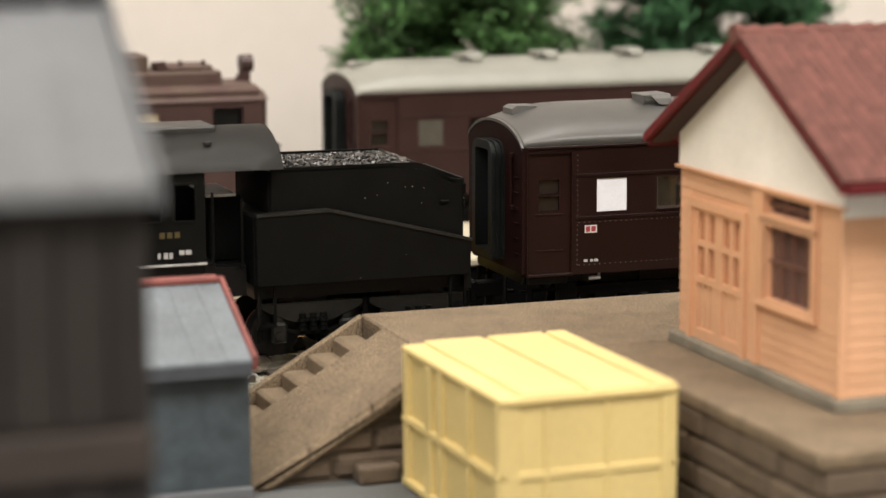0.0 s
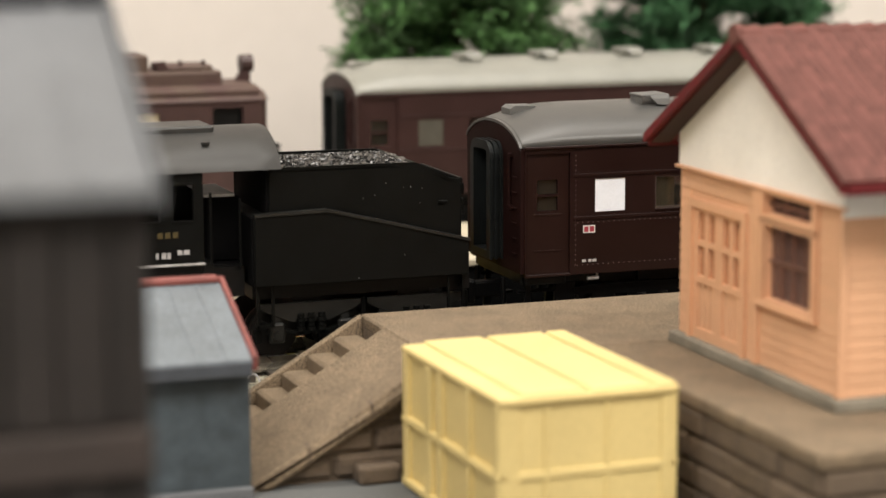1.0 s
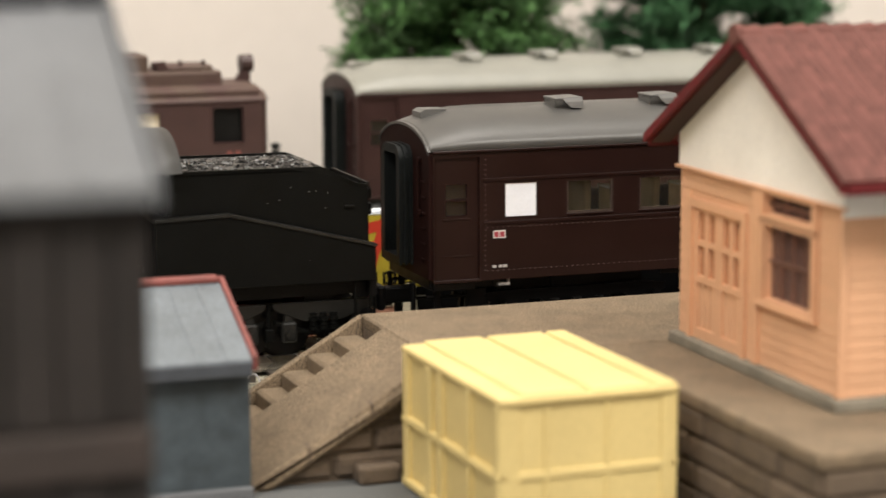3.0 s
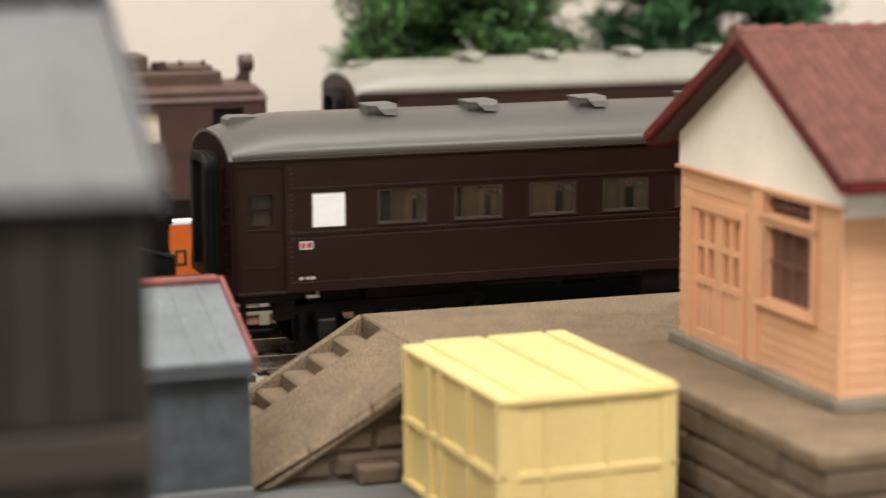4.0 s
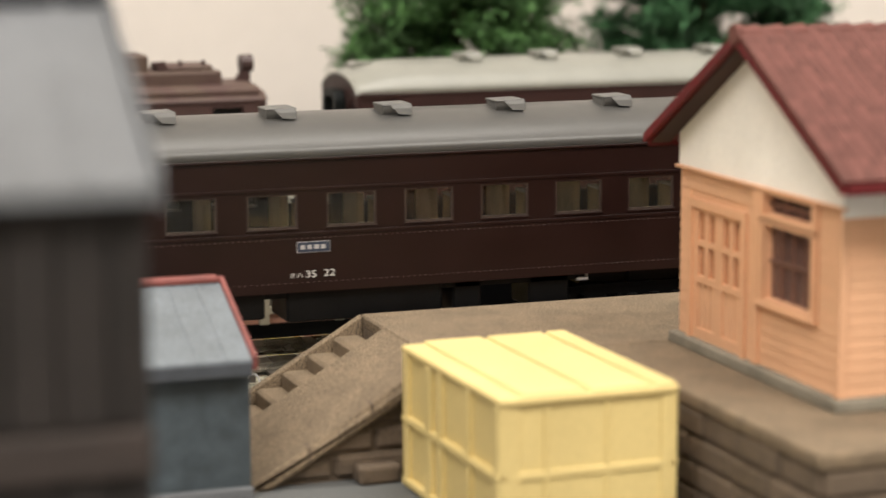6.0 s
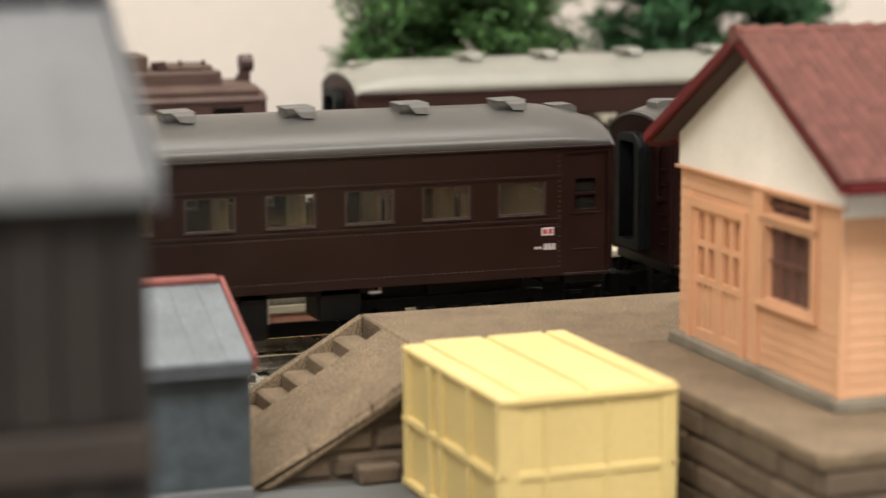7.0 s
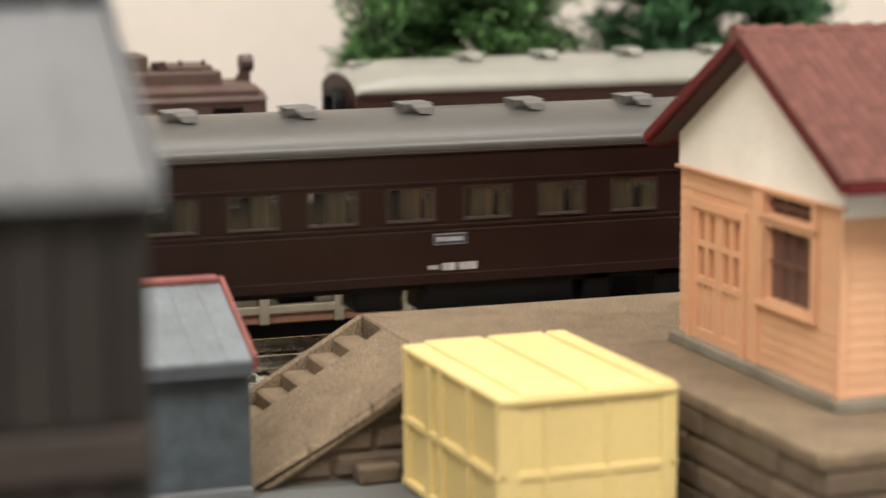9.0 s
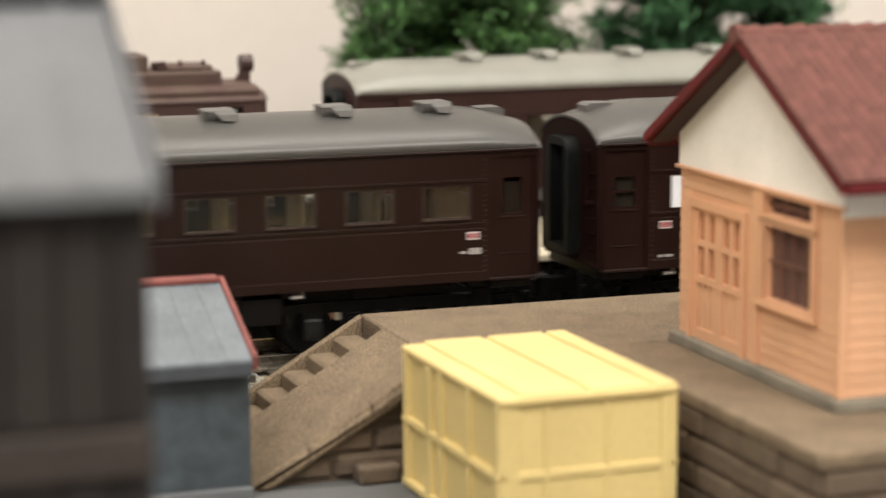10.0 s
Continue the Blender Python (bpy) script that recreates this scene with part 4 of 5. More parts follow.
def platform():
    p = thing("platform_front", "brown earth-topped station platform with stone sides and a ramp", "platform", kind="structure")
    top = bmesh.new()
    box(top, CREASE, 420, PN, PF, PT - 1.5, PT, 0.25)
    box(top, 96.3, 420, -80.8, PN + 0.1, PT - 1.5, PT, 0.25)
    part("platform_top", top, EARTH, p)
    core = bmesh.new()
    box(core, CREASE, 419, PN + 1.0, PF - 0.6, 0, PT - 1.4)
    box(core, 97.3, 419, -79.8, PN + 1.1, 0, PT - 1.4)
    part("platform_core", core, STONE, p)
    # ramp body, its top sheet, kerbs
    def zr(x):
        return PT - (CREASE - x) * (PT - 0.3) / (CREASE - FOOT)
    part("ramp_core", slab([(FOOT + 1, 0), (CREASE, 0), (CREASE, PT - 1.5), (FOOT + 1, 0.1)], PN + 1.0, -11.6, "y"), STONE, p)
    part("ramp_top", slab([(FOOT, 0), (FOOT + 1.4, 0), (CREASE, PT - 1.3), (CREASE, PT), (FOOT, zr(FOOT))], PN - 0.4, -11.4, "y", bev=0.18), EARTH, p)
    part("ramp_lip", slab([(FOOT - 0.1, 0), (FOOT + 2.6, 0), (CREASE + 0.4, PT - 2.0), (CREASE + 0.4, PT - 0.2), (FOOT - 0.1, zr(FOOT) - 0.2)], PN - 0.8, PN + 0.9, "y", bev=0.4), EARTH, p)
    part("ramp_kerb", slab([(FOOT, 0), (CREASE, 0), (CREASE, PT + 0.02), (FOOT, zr(FOOT) + 0.02)], -3.7, PF, "y", bev=0.12), EARTH, p)
    # steps between kerb and ramp
    run = 3.15
    for k in range(6):
        x1 = CREASE - 0.6 - run * k
        x0 = x1 - run
        zt = zr(x0) - 0.05
        part("step", slab([(x0, 0), (x1, 0), (x1, zt), (x0 + 0.5, zt), (x0, zt - 0.35)], -11.35, -3.72, "y", bev=0.08), STEP, p)
    # stone courses along the near side and the short return
    rng = random.Random(7)
    for row in range(4):
        z0 = 0.25 + row * 2.75
        slope = (PT - 0.3) / (CREASE - FOOT)
        xa = CREASE - (PT - 1.5 - z0) / slope
        xb = CREASE - (PT - 1.5 - z0 - 2.6) / slope
        x = xa
        while x < 97.0:
            x1 = min(xb + 3.0 if x == xa else x + rng.uniform(12, 17), 97.2)
            d = rng.uniform(0, 0.3)
            left = [(xa + 0.2, z0 + 0.12), (x1 - 0.05, z0 + 0.06), (x1 - 0.05, z0 + 2.7), (xb + 0.2, z0 + 2.6)] if x == xa else \
                [(x + 0.05, z0 + 0.06), (x1 - 0.05, z0 + 0.06), (x1 - 0.05, z0 + 2.7), (x + 0.05, z0 + 2.7)]
            part("stone", slab(left, PN + 0.55 - d, PN + 1.7, "y", bev=0.55), STONE, p)
            x = x1
        y = -80.0
        while y < PN:
            w = rng.uniform(7, 11)
            y1 = min(y + w, PN + 0.2)
            b = bmesh.new()
            d = rng.uniform(0, 0.35)
            box(b, 96.7 - d, 98, y + 0.12, y1 - 0.12, z0 + 0.12, z0 + 2.6, 0.35)
            part("stone", b, STONE, p)
            y = y1
        x = 96.9
        while x < 125:
            w = rng.uniform(6, 9)
            b = bmesh.new()
            d = rng.uniform(0, 0.35)
            box(b, x + 0.12, x + w - 0.12, -80.3 - d, -79.4, z0 + 0.12, z0 + 2.6, 0.35)
            part("stone", b, STONE, p)
            x += w
    # footing block beside the yellow bin
    b = bmesh.new()
    box(b, 68.4, 73.2, -31.8, PN + 0.6, 0, 2.1, 0.5, 2)
    part("footing_stone", b, STONE, p)
    for xk in (63.4, 70.4):
        zk = zr(xk)
        part("kerb_joint", slab([(xk - 0.12, zk - 1.6), (xk + 0.12, zk - 1.5), (xk + 0.12, zk + 0.1), (xk - 0.12, zk + 0.02)], PN - 0.82, PN + 1.2, "y"), STONE, p)
    return p


platform()


# ---- station house ----
def station():
    s = thing("station_house", "small orange plank station house with white gable and red tiled roof", "house", "", 0, 0, 0)
    X, Y0, Y1, Z0, ZW = 106.0, -66.5, -30.2, 14.0, 32.6
    XE = 190.0
    b = bmesh.new()
    box(b, X - 0.7, XE + 1, Y0 - 0.8, Y1 + 0.7, PT, Z0, 0.15)
    part("foundation", b, SLAB, s, "grey stone foundation slab")
    door = (-45.4, -33.6, Z0, 28.5)
    win = (-60.5, -50.5, 21.3, 28.9)
    fan = (-60.5, -50.4, 30.1, 32.0)
    gw = part("gable_wall", panel(Y0 + 0.4, Y1 - 0.4, Z0, ZW, X + 0.5, X + 1.4, [door, win, fan], "x"), ORANGE_WALL, s)
    fw = part("front_wall", panel(X + 1.45, XE - 0.95, Z0, ZW, Y0 + 0.4, Y0 + 1.3, [(128, 140, 20, 29)]), ORANGE_WALL, s)
    part("rear_wall", panel(X + 1.45, XE - 0.95, Z0, ZW, Y1 - 1.3, Y1 - 0.4, [(118, 134, 18, 29)]), ORANGE_WALL, s)
    part("side_wall", panel(Y0 + 0.4, Y1 - 0.4, Z0, ZW, XE - 0.9, XE, [], "x"), ORANGE_WALL, s)
    # lapped boards on the gable end and the front
    h = 1.16
    n = int((ZW - Z0) / h)
    for k in range(n + 1):
        z0, z1 = Z0 + k * h, min(Z0 + (k + 1) * h, ZW)
        if z1 - z0 < 0.3:
            continue
        spans = [(Y0 + 0.2, Y1 + 0.1)]
        for a in (door, win, fan):
            if z1 > a[2] - 0.8 and z0 < a[3] + 0.8:
                spans = [q for sp in spans for q in ((sp[0], min(sp[1], a[0] - 1.0)), (max(sp[0], a[1] + 1.0), sp[1])) if q[1] - q[0] > 0.4]
        for a, c in spans:
            bm = bmesh.new()
            slab([(X + 0.33, z0 + 0.05), (X + 0.5, z0), (X + 0.5, z1), (X + 0.42, z1), (X + 0.34, z0 + 0.2)], a, c, "y", bm)
            part("board", bm, ORANGE_WALL, gw)
        bm = slab([(Y0 + 0.255, z0 + 0.05), (Y0 + 0.4, z0), (Y0 + 0.4, z1), (Y0 + 0.32, z1), (Y0 + 0.26, z0 + 0.2)], X + 0.4, XE, "x")
        part("board", bm, ORANGE_WALL, fw)
    # corner posts
    for yy in (Y0 - 0.05,):
        b = bmesh.new()
        box(b, X - 0.05, X + 0.9, yy, yy + 0.9, Z0, ZW, 0.1)
        part("corner_post", b, ORANGE_TRIM, gw)
    b = bmesh.new()
    box(b, X - 0.15, X + 0.5, -49.3, -48.0, Z0, ZW, 0.1)
    part("post", b, ORANGE_TRIM, gw)
    # door: two sliding leaves with barred lights above and boards below
    fr = part("door_frame", panel(door[0] - 0.9, door[1] + 0.9, Z0, door[3] + 0.9, X - 0.05, X + 1.2, [door], "x"), ORANGE_TRIM, gw)
    for a, c in ((door[0], -39.6), (-39.6, door[1])):
        m_ = (a + c) / 2
        lf = part("door_leaf", panel(a, c, Z0, door[3], X + 0.35, X + 0.8,
                  [(a + 0.9, m_ - 0.4, 24.9, 28.0), (m_ + 0.4, c - 0.9, 24.9, 28.0), (a + 0.9, m_ - 0.4, 21.0, 24.3), (m_ + 0.4, c - 0.9, 21.0, 24.3), (a + 0.8, c - 0.8, Z0 + 1.2, 20.2)], "x"), ORANGE_TRIM, fr)
        b = bmesh.new()
        for i in range(5):
            yv = a + 0.5 + (c - a - 1.0) * i / 4
            box(b, X + 0.6, X + 0.78, yv - 0.5, yv + 0.5, Z0 + 1.0, 20.3, 0.05)
        part("batten", b, ORANGE_TRIM, lf)
        part("pane", box(bmesh.new(), X + 0.85, X + 0.95, a + 0.4, c - 0.4, 20.8, 28.3), mat_door_back, lf)
    # window with glazing bars, fanlight and sill
    for w, nb in ((win, 4), (fan, 3)):
        f = part("window_frame", panel(w[0] - 0.9, w[1] + 0.9, w[2] - 0.8, w[3] + 0.6, X - 0.15, X + 1.0, [(w[0] - 0.1, w[1] + 0.1, w[2] - 0.1, w[3] + 0.1)], "x"), ORANGE_TRIM, gw)
        b = bmesh.new()
        for i in range(1, nb):
            yv = w[0] + (w[1] - w[0]) * i / nb
            box(b, X + 0.75, X + 0.95, yv - 0.1, yv + 0.1, w[2], w[3])
        box(b, X + 0.7, X + 0.96, w[0], w[1], (w[2] + w[3]) / 2 - 0.16, (w[2] + w[3]) / 2 + 0.16)
        part("glazing_bar", b, TRIM_BROWN, f, "dark brown glazing bars")
        g = part("pane", box(bmesh.new(), X + 1.0, X + 1.1, w[0], w[1], w[2], w[3]), PANE_DARK, f)
        g.visible_shadow = False
    b = bmesh.new()
    box(b, X - 0.28, X + 0.5, win[0] - 1.0, win[1] + 1.4, win[2] - 0.95, win[2] - 0.4, 0.1)
    part("window_sill", b, ORANGE_TRIM, gw)
    part("inner_floor", box(bmesh.new(), X + 1.5, XE - 1, Y0 + 1.4, Y1 - 1.4, Z0, Z0 + 0.4), DARK_IN, s)
    part("counter", box(bmesh.new(), X + 2.4, X + 4.5, Y0 + 2, Y1 - 12, Z0 + 0.4, 25.0), mat_door_back, s)
    # white gable
    RY, RZ = -49.3, 46.5
    EAVE = {-1: (-71.3, 34.2), 1: (-27.3, 34.1)}
    part("gable", slab([(Y0 - 0.1, ZW), (Y1 + 0.1, ZW), (Y1 + 0.1, 36.75), (RY, RZ + 1.1), (Y0 - 0.1, 37.1)], X + 0.1, X + 1.3, "x"), PLASTER, s, "white plastered gable")
    b = bmesh.new()
    box(b, X - 0.35, X + 0.4, Y0 - 0.4, Y1 + 0.4, ZW - 0.2, ZW + 0.15, 0.1)
    part("gable_sill", b, ORANGE_TRIM, s)
    b = bmesh.new()
    box(b, X, XE, Y0 - 0.2, Y0 + 0.4, ZW - 0.9, ZW + 1.3)
    part("frieze", b, PLASTER, s)
    # roof: two thick slopes covered with tiles
    XR0, XR1 = X - 2.4, XE + 4
    for sg in (-1, 1):
        ey, ez = EAVE[sg]
        deck = part("roof_slope", slab([(RY, RZ + 0.85), (ey, ez + 0.75), (ey, ez + 1.2), (RY, RZ + 1.4)], XR0, XR1, "x"), TRIM_RED, s)
        part("soffit", slab([(RY, RZ + 0.72), (ey + (0.5 if sg < 0 else -0.5), ez + 0.75), (ey + (0.5 if sg < 0 else -0.5), ez + 0.83), (RY, RZ + 0.84)], XR0 + 0.1, X + 0.05, "x"), SOFFIT, s, "dark brown soffit under the roof edge")
        ln = math.hypot(ey - RY, ez - RZ)
        ang = math.atan2(ez - RZ, abs(ey - RY))
        rows, pitch = 18, 1.31
        tile = slab([(-0.64, 0.0), (0.64, 0.0), (0.64, 0.42), (0.4, 0.5), (-0.4, 0.5), (-0.64, 0.42)], 0, ln / rows + 0.25, "y")
        lay = Matrix.Rotation(-ang, 4, "X") @ Matrix.Rotation(radians(15.0), 4, "X")
        if sg > 0:
            lay = Matrix.Rotation(radians(180), 4, "Z") @ lay
        first, rest = None, bmesh.new()
        for r in range(rows):
            d0 = ln * (r + 1) / rows + 0.1
            yy, zz = RY + sg * d0 * math.cos(ang), RZ + 1.4 + d0 * math.sin(ang) + 0.1
            for q in range(60):
                m_ = Matrix.Translation((XR0 + (0.02 if sg < 0 else 0.8) + pitch * q, yy, zz)) @ lay
                if q < 16 and sg < 0:
                    if first is None:
                        first = part("tile", tile, TILE_RED, deck)
                        ob = first
                    else:
                        ob = new("tile", first.data)
                        ob.parent = deck
                    ob.matrix_basis = Matrix.Translation(m_.translation * MM) @ lay
                else:
                    w, t_ = 0.64, ln / rows + 0.25
                    vs = [rest.verts.new(m_ @ Vector(v_)) for v_ in ((-w, 0, 0.0), (w, 0, 0.0), (w, 0, 0.3), (-w, 0, 0.3), (w, t_, 0.3), (-w, t_, 0.3))]
                    rest.faces.new(vs[:4])
                    rest.faces.new((vs[3], vs[2], vs[4], vs[5]))
        far = part("tile_field", rest, TILE_RED, deck)
        far["kind"] = "stuff"
        b, (top_, low_) = bmesh.new(), (1.45, 0.5) if sg < 0 else (2.05, 0.85)
        slab([(RY, RZ + top_), (ey, ez + top_ - 0.2), (ey, ez + low_), (RY, RZ + low_ + 0.1)], XR0 - 0.6, XR0 + 0.05, "x", b)
        part("barge_board", b, TRIM_RED, s, "dark red barge board")
        b = bmesh.new()
        box(b, XR0, XR1, ey - 0.3, ey + 0.3, ez + 0.4, ez + 1.5, 0.15)
        part("eaves_board", b, TRIM_RED, s)
    x = XR0 - 0.8
    while x < XR0 + 45:
        b = bmesh.new()
        rod(b, x + 1.3, RY, RZ + 1.55, 0.8, 2.55, "x", 12, 1.1)
        part("ridge_tile", b, TILE_RED, s)
        x += 2.62
    b = bmesh.new()
    rod(b, (x + XR1) / 2, RY, RZ + 1.85, 0.95, XR1 - x, "x", 12)
    part("ridge_run", b, TILE_RED, s)
    b = bmesh.new()
    rod(b, XR0 - 0.4, RY, RZ + 1.7, 1.05, 1.0, "x", 14)
    part("ridge_end", b, TILE_RED, s)
    return s


station()


# ---- yellow bin ----
def ribbed_bin():
    bx = thing("storage_bin", "pale yellow ribbed plastic bin with a lid on the grey board", "storage bin", "", 82.7, -45.95, 0, 1.2)
    w, d, h = 8.95, 13.3, 14.45
    body = bmesh.new()
    box(body, -w, w, -d, d, 0.0, h, 0.25, 2)
    bo = part("bin_body", body, YELLOW, bx)
    lid = bmesh.new()
    box(lid, -w - 0.55, w + 0.55, -d - 0.55, d + 0.55, h - 0.1, h + 0.75, 0.28, 2)
    li = part("lid", lid, YELLOW, bx)
    for x0, x1 in ((-7.0, -0.45), (0.15, 6.5), (7.0, w + 0.25)):
        part("lid_panel", box(bmesh.new(), x0, x1, -d - 0.3, d + 0.3, h + 0.7, h + 1.05, 0.15), YELLOW, li)
    for z0, z1 in ((0.15, 1.0), (6.9, 7.75)):
        for y in (-d, d):
            part("rib", box(bmesh.new(), -w - 0.3, w + 0.3, y - 0.24, y + 0.24, z0, z1, 0.12), YELLOW, bo)
        for x in (-w, w):
            part("rib", box(bmesh.new(), x - 0.62, x + 0.62, -d - 0.3, d + 0.3, z0 + 0.02, z1 + 0.02, 0.14), YELLOW, bo)
    for x, hw in ((-w + 0.85, 0.95), (-4.4, 0.28), (2.1, 0.28), (w - 0.55, 0.7)):
        for y in (-d, d):
            part("rib", box(bmesh.new(), x - hw, x + hw, y - 0.22, y + 0.22, 0.3, h, 0.12), YELLOW, bo)
    for y, hw in ((-d + 0.5, 0.8), (-5.2, 0.6), (2.6, 0.6), (6.0, 0.9), (d - 0.5, 0.7)):
        for x in (-w, w):
            part("rib", box(bmesh.new(), x - 0.55, x + 0.55, y - hw, y + hw, 0.3, h, 0.2), YELLOW, bo)
    return bx


ribbed_bin()


# ---- small hut ----
def hut():
    h = thing("tin_roofed_hut", "small blue-grey hut with weathered tin roof edged in red", "hut")
    X0_, X1_, Y0_, Y1_ = 32.0, 56.3, -32.8, -7.5
    RYh, RZh, EZ = -20.0, 20.6, 14.9
    part("front_wall", panel(X0_, X1_, 0, EZ, Y0_, Y0_ + 0.8, [(35, 40, 3, 10)]), HUT_BLUE, h)
    part("rear_wall", panel(X0_, X1_, 0, EZ, Y1_ - 0.8, Y1_, []), HUT_BLUE, h)
    for x in (X0_, X1_ - 0.8):
        part("gable_wall", slab([(Y0_ + 0.83, 0), (Y1_ - 0.83, 0), (Y1_ - 0.83, EZ), (RYh, RZh - 0.5), (Y0_ + 0.83, EZ)], x, x + 0.8, "x"), HUT_BLUE, h)
    b = bmesh.new()
    box(b, X0_ - 0.2, X1_ + 0.2, Y0_ - 0.5, Y1_ + 0.3, 0, 1.5, 0.2)
    part("plinth", b, TIN, h, "pale grey plinth")
    for sg in (-1, 1):
        ey = Y0_ - 1.4 if sg < 0 else Y1_ + 1.4
        ez = EZ - 0.25
        sl = part("roof_slope", slab([(RYh, RZh), (ey, ez), (ey, ez + 0.55), (RYh, RZh + 0.6)], X0_ - 1, X1_ - 0.02, "x"), HUT_ROOF, h)
        x = X0_
        while x < X1_:
            part("seam", slab([(RYh, RZh + 0.55), (ey, ez + 0.5), (ey, ez + 0.62), (RYh, RZh + 0.67)], x - 0.12, x + 0.12, "x"), HUT_ROOF, sl)
            x += 3.1
        part("verge", slab([(RYh, RZh - 0.6), (ey, ez - 0.7), (ey, ez + 0.95), (RYh, RZh + 1.0)], X1_ + 0.0, X1_ + 0.6, "x", bev=0.12), HUT_RED, h, "faded red verge board")
        part("eaves_trim", box(bmesh.new(), X0_ - 1, X1_ - 0.05, ey - 0.3, ey + 0.1, ez - 1.1, ez + 0.35, 0.1), FASCIA, h, "dark grey fascia board")
    part("ridge_cap", box(bmesh.new(), X0_ - 1, X1_ - 0.05, RYh - 0.8, RYh + 0.8, RZh + 0.3, RZh + 1.1, 0.2), HUT_RED, h, "faded red ridge cap")
    return h


hut()


# ---- dark wooden house in the foreground ----
def dark_house():
    d = thing("wooden_house", "dark brown plank house with grey sheet roof", "house")
    X0_, X1_, Y0_, Y1_ = -35.0, 29.3, -110.0, -79.0
    EZ, RYd, RZd = 43.4, -94.6, 54.0
    fw = part("front_wall", panel(X0_, X1_, 0, EZ, Y0_ + 0.3, Y0_ + 1.3, [(-25, -10, 26, 38)]), WOOD_DARK, d)
    part("rear_wall", panel(X0_, X1_, 0, EZ, Y1_ - 1, Y1_, []), WOOD_DARK, d)
    for x in (X0_, X1_ - 1.0):
        part("gable_wall", slab([(Y0_ + 1.33, 0), (Y1_ - 1.03, 0), (Y1_ - 1.03, EZ), (RYd, RZd - 1.0), (Y0_ + 1.33, EZ)], x, x + 1.0, "x"), WOOD_DARK, d)
    rng = random.Random(3)
    x = -9.0
    while x < X1_ - 1.2:
        w = rng.uniform(2.6, 3.6)
        x1 = min(x + w, X1_ - 0.3)
        b = bmesh.new()
        box(b, x + 0.08, x1 - 0.08, Y0_ - 0.1 - rng.uniform(0, 0.25), Y0_ + 0.35, 28.2, EZ - 0.2, 0.12)
        part("plank", b, WOOD_DARK, fw)
        b = bmesh.new()
        box(b, x + 0.08, x1 - 0.08, Y0_ - 0.1 - rng.uniform(0, 0.25), Y0_ + 0.35, 1, 24.4, 0.12)
        part("plank", b, WOOD_DARK, fw)
        x = x1
    y = Y0_ + 0.4
    b = bmesh.new()
    box(b, X1_ - 0.7, X1_ + 0.5, Y0_ - 0.4, Y0_ + 0.9, 0, EZ, 0.15)
    part("corner_post", b, WOOD_DARK, d)
    b = bmesh.new()
    box(b, X0_, X1_ + 0.6, Y0_ - 1.0, Y0_ + 0.6, 24.6, 27.9, 0.3)
    part("storey_band", b, WOOD_BAND, d, "lighter weathered timber band")
    for sg in (-1, 1):
        ey = RYd + sg * 17.4
        ez = 42.8
        sl = part("roof_slope", slab([(RYd, RZd), (ey, ez), (ey, ez + 1.6), (RYd, RZd + 1.8)], X0_ - 2, X1_ + 0.9, "x", bev=0.25), TIN, d)
        x = X0_ - 1
        while x < X1_ + 0.2:
            part("seam", slab([(RYd, RZd + 1.7), (ey, ez + 1.5), (ey, ez + 1.72), (RYd, RZd + 1.92)], x - 0.18, x + 0.18, "x"), TIN, sl)
            x += 4.1
        # wooden verge shingles, a little ragged
        for k in range(9):
            f0, f1 = k / 9, (k + 1) / 9
            y0, y1 = RYd + (ey - RYd) * f0, RYd + (ey - RYd) * f1
            z0, z1 = RZd + (ez - RZd) * f0, RZd + (ez - RZd) * f1
            e = 0.25 * (k % 2)
            part("verge_piece", slab([(y0, z0 - 0.2), (y1, z1 - 0.2), (y1, z1 + 2.1 + e), (y0, z0 + 2.2 + e)], X1_ + 0.92, X1_ + 1.35, "x"), TIN, d)
    x = X0_ - 2
    while x < X1_ - 1:
        part("ridge_cap", box(bmesh.new(), x, min(x + 7.8, X1_ + 1.2), RYd - 1.7, RYd + 1.7, RZd + 0.8, RZd + 3.4, 0.5), SLATE, d, "dark slate ridge cap")
        x += 8.0
    return d


dark_house()


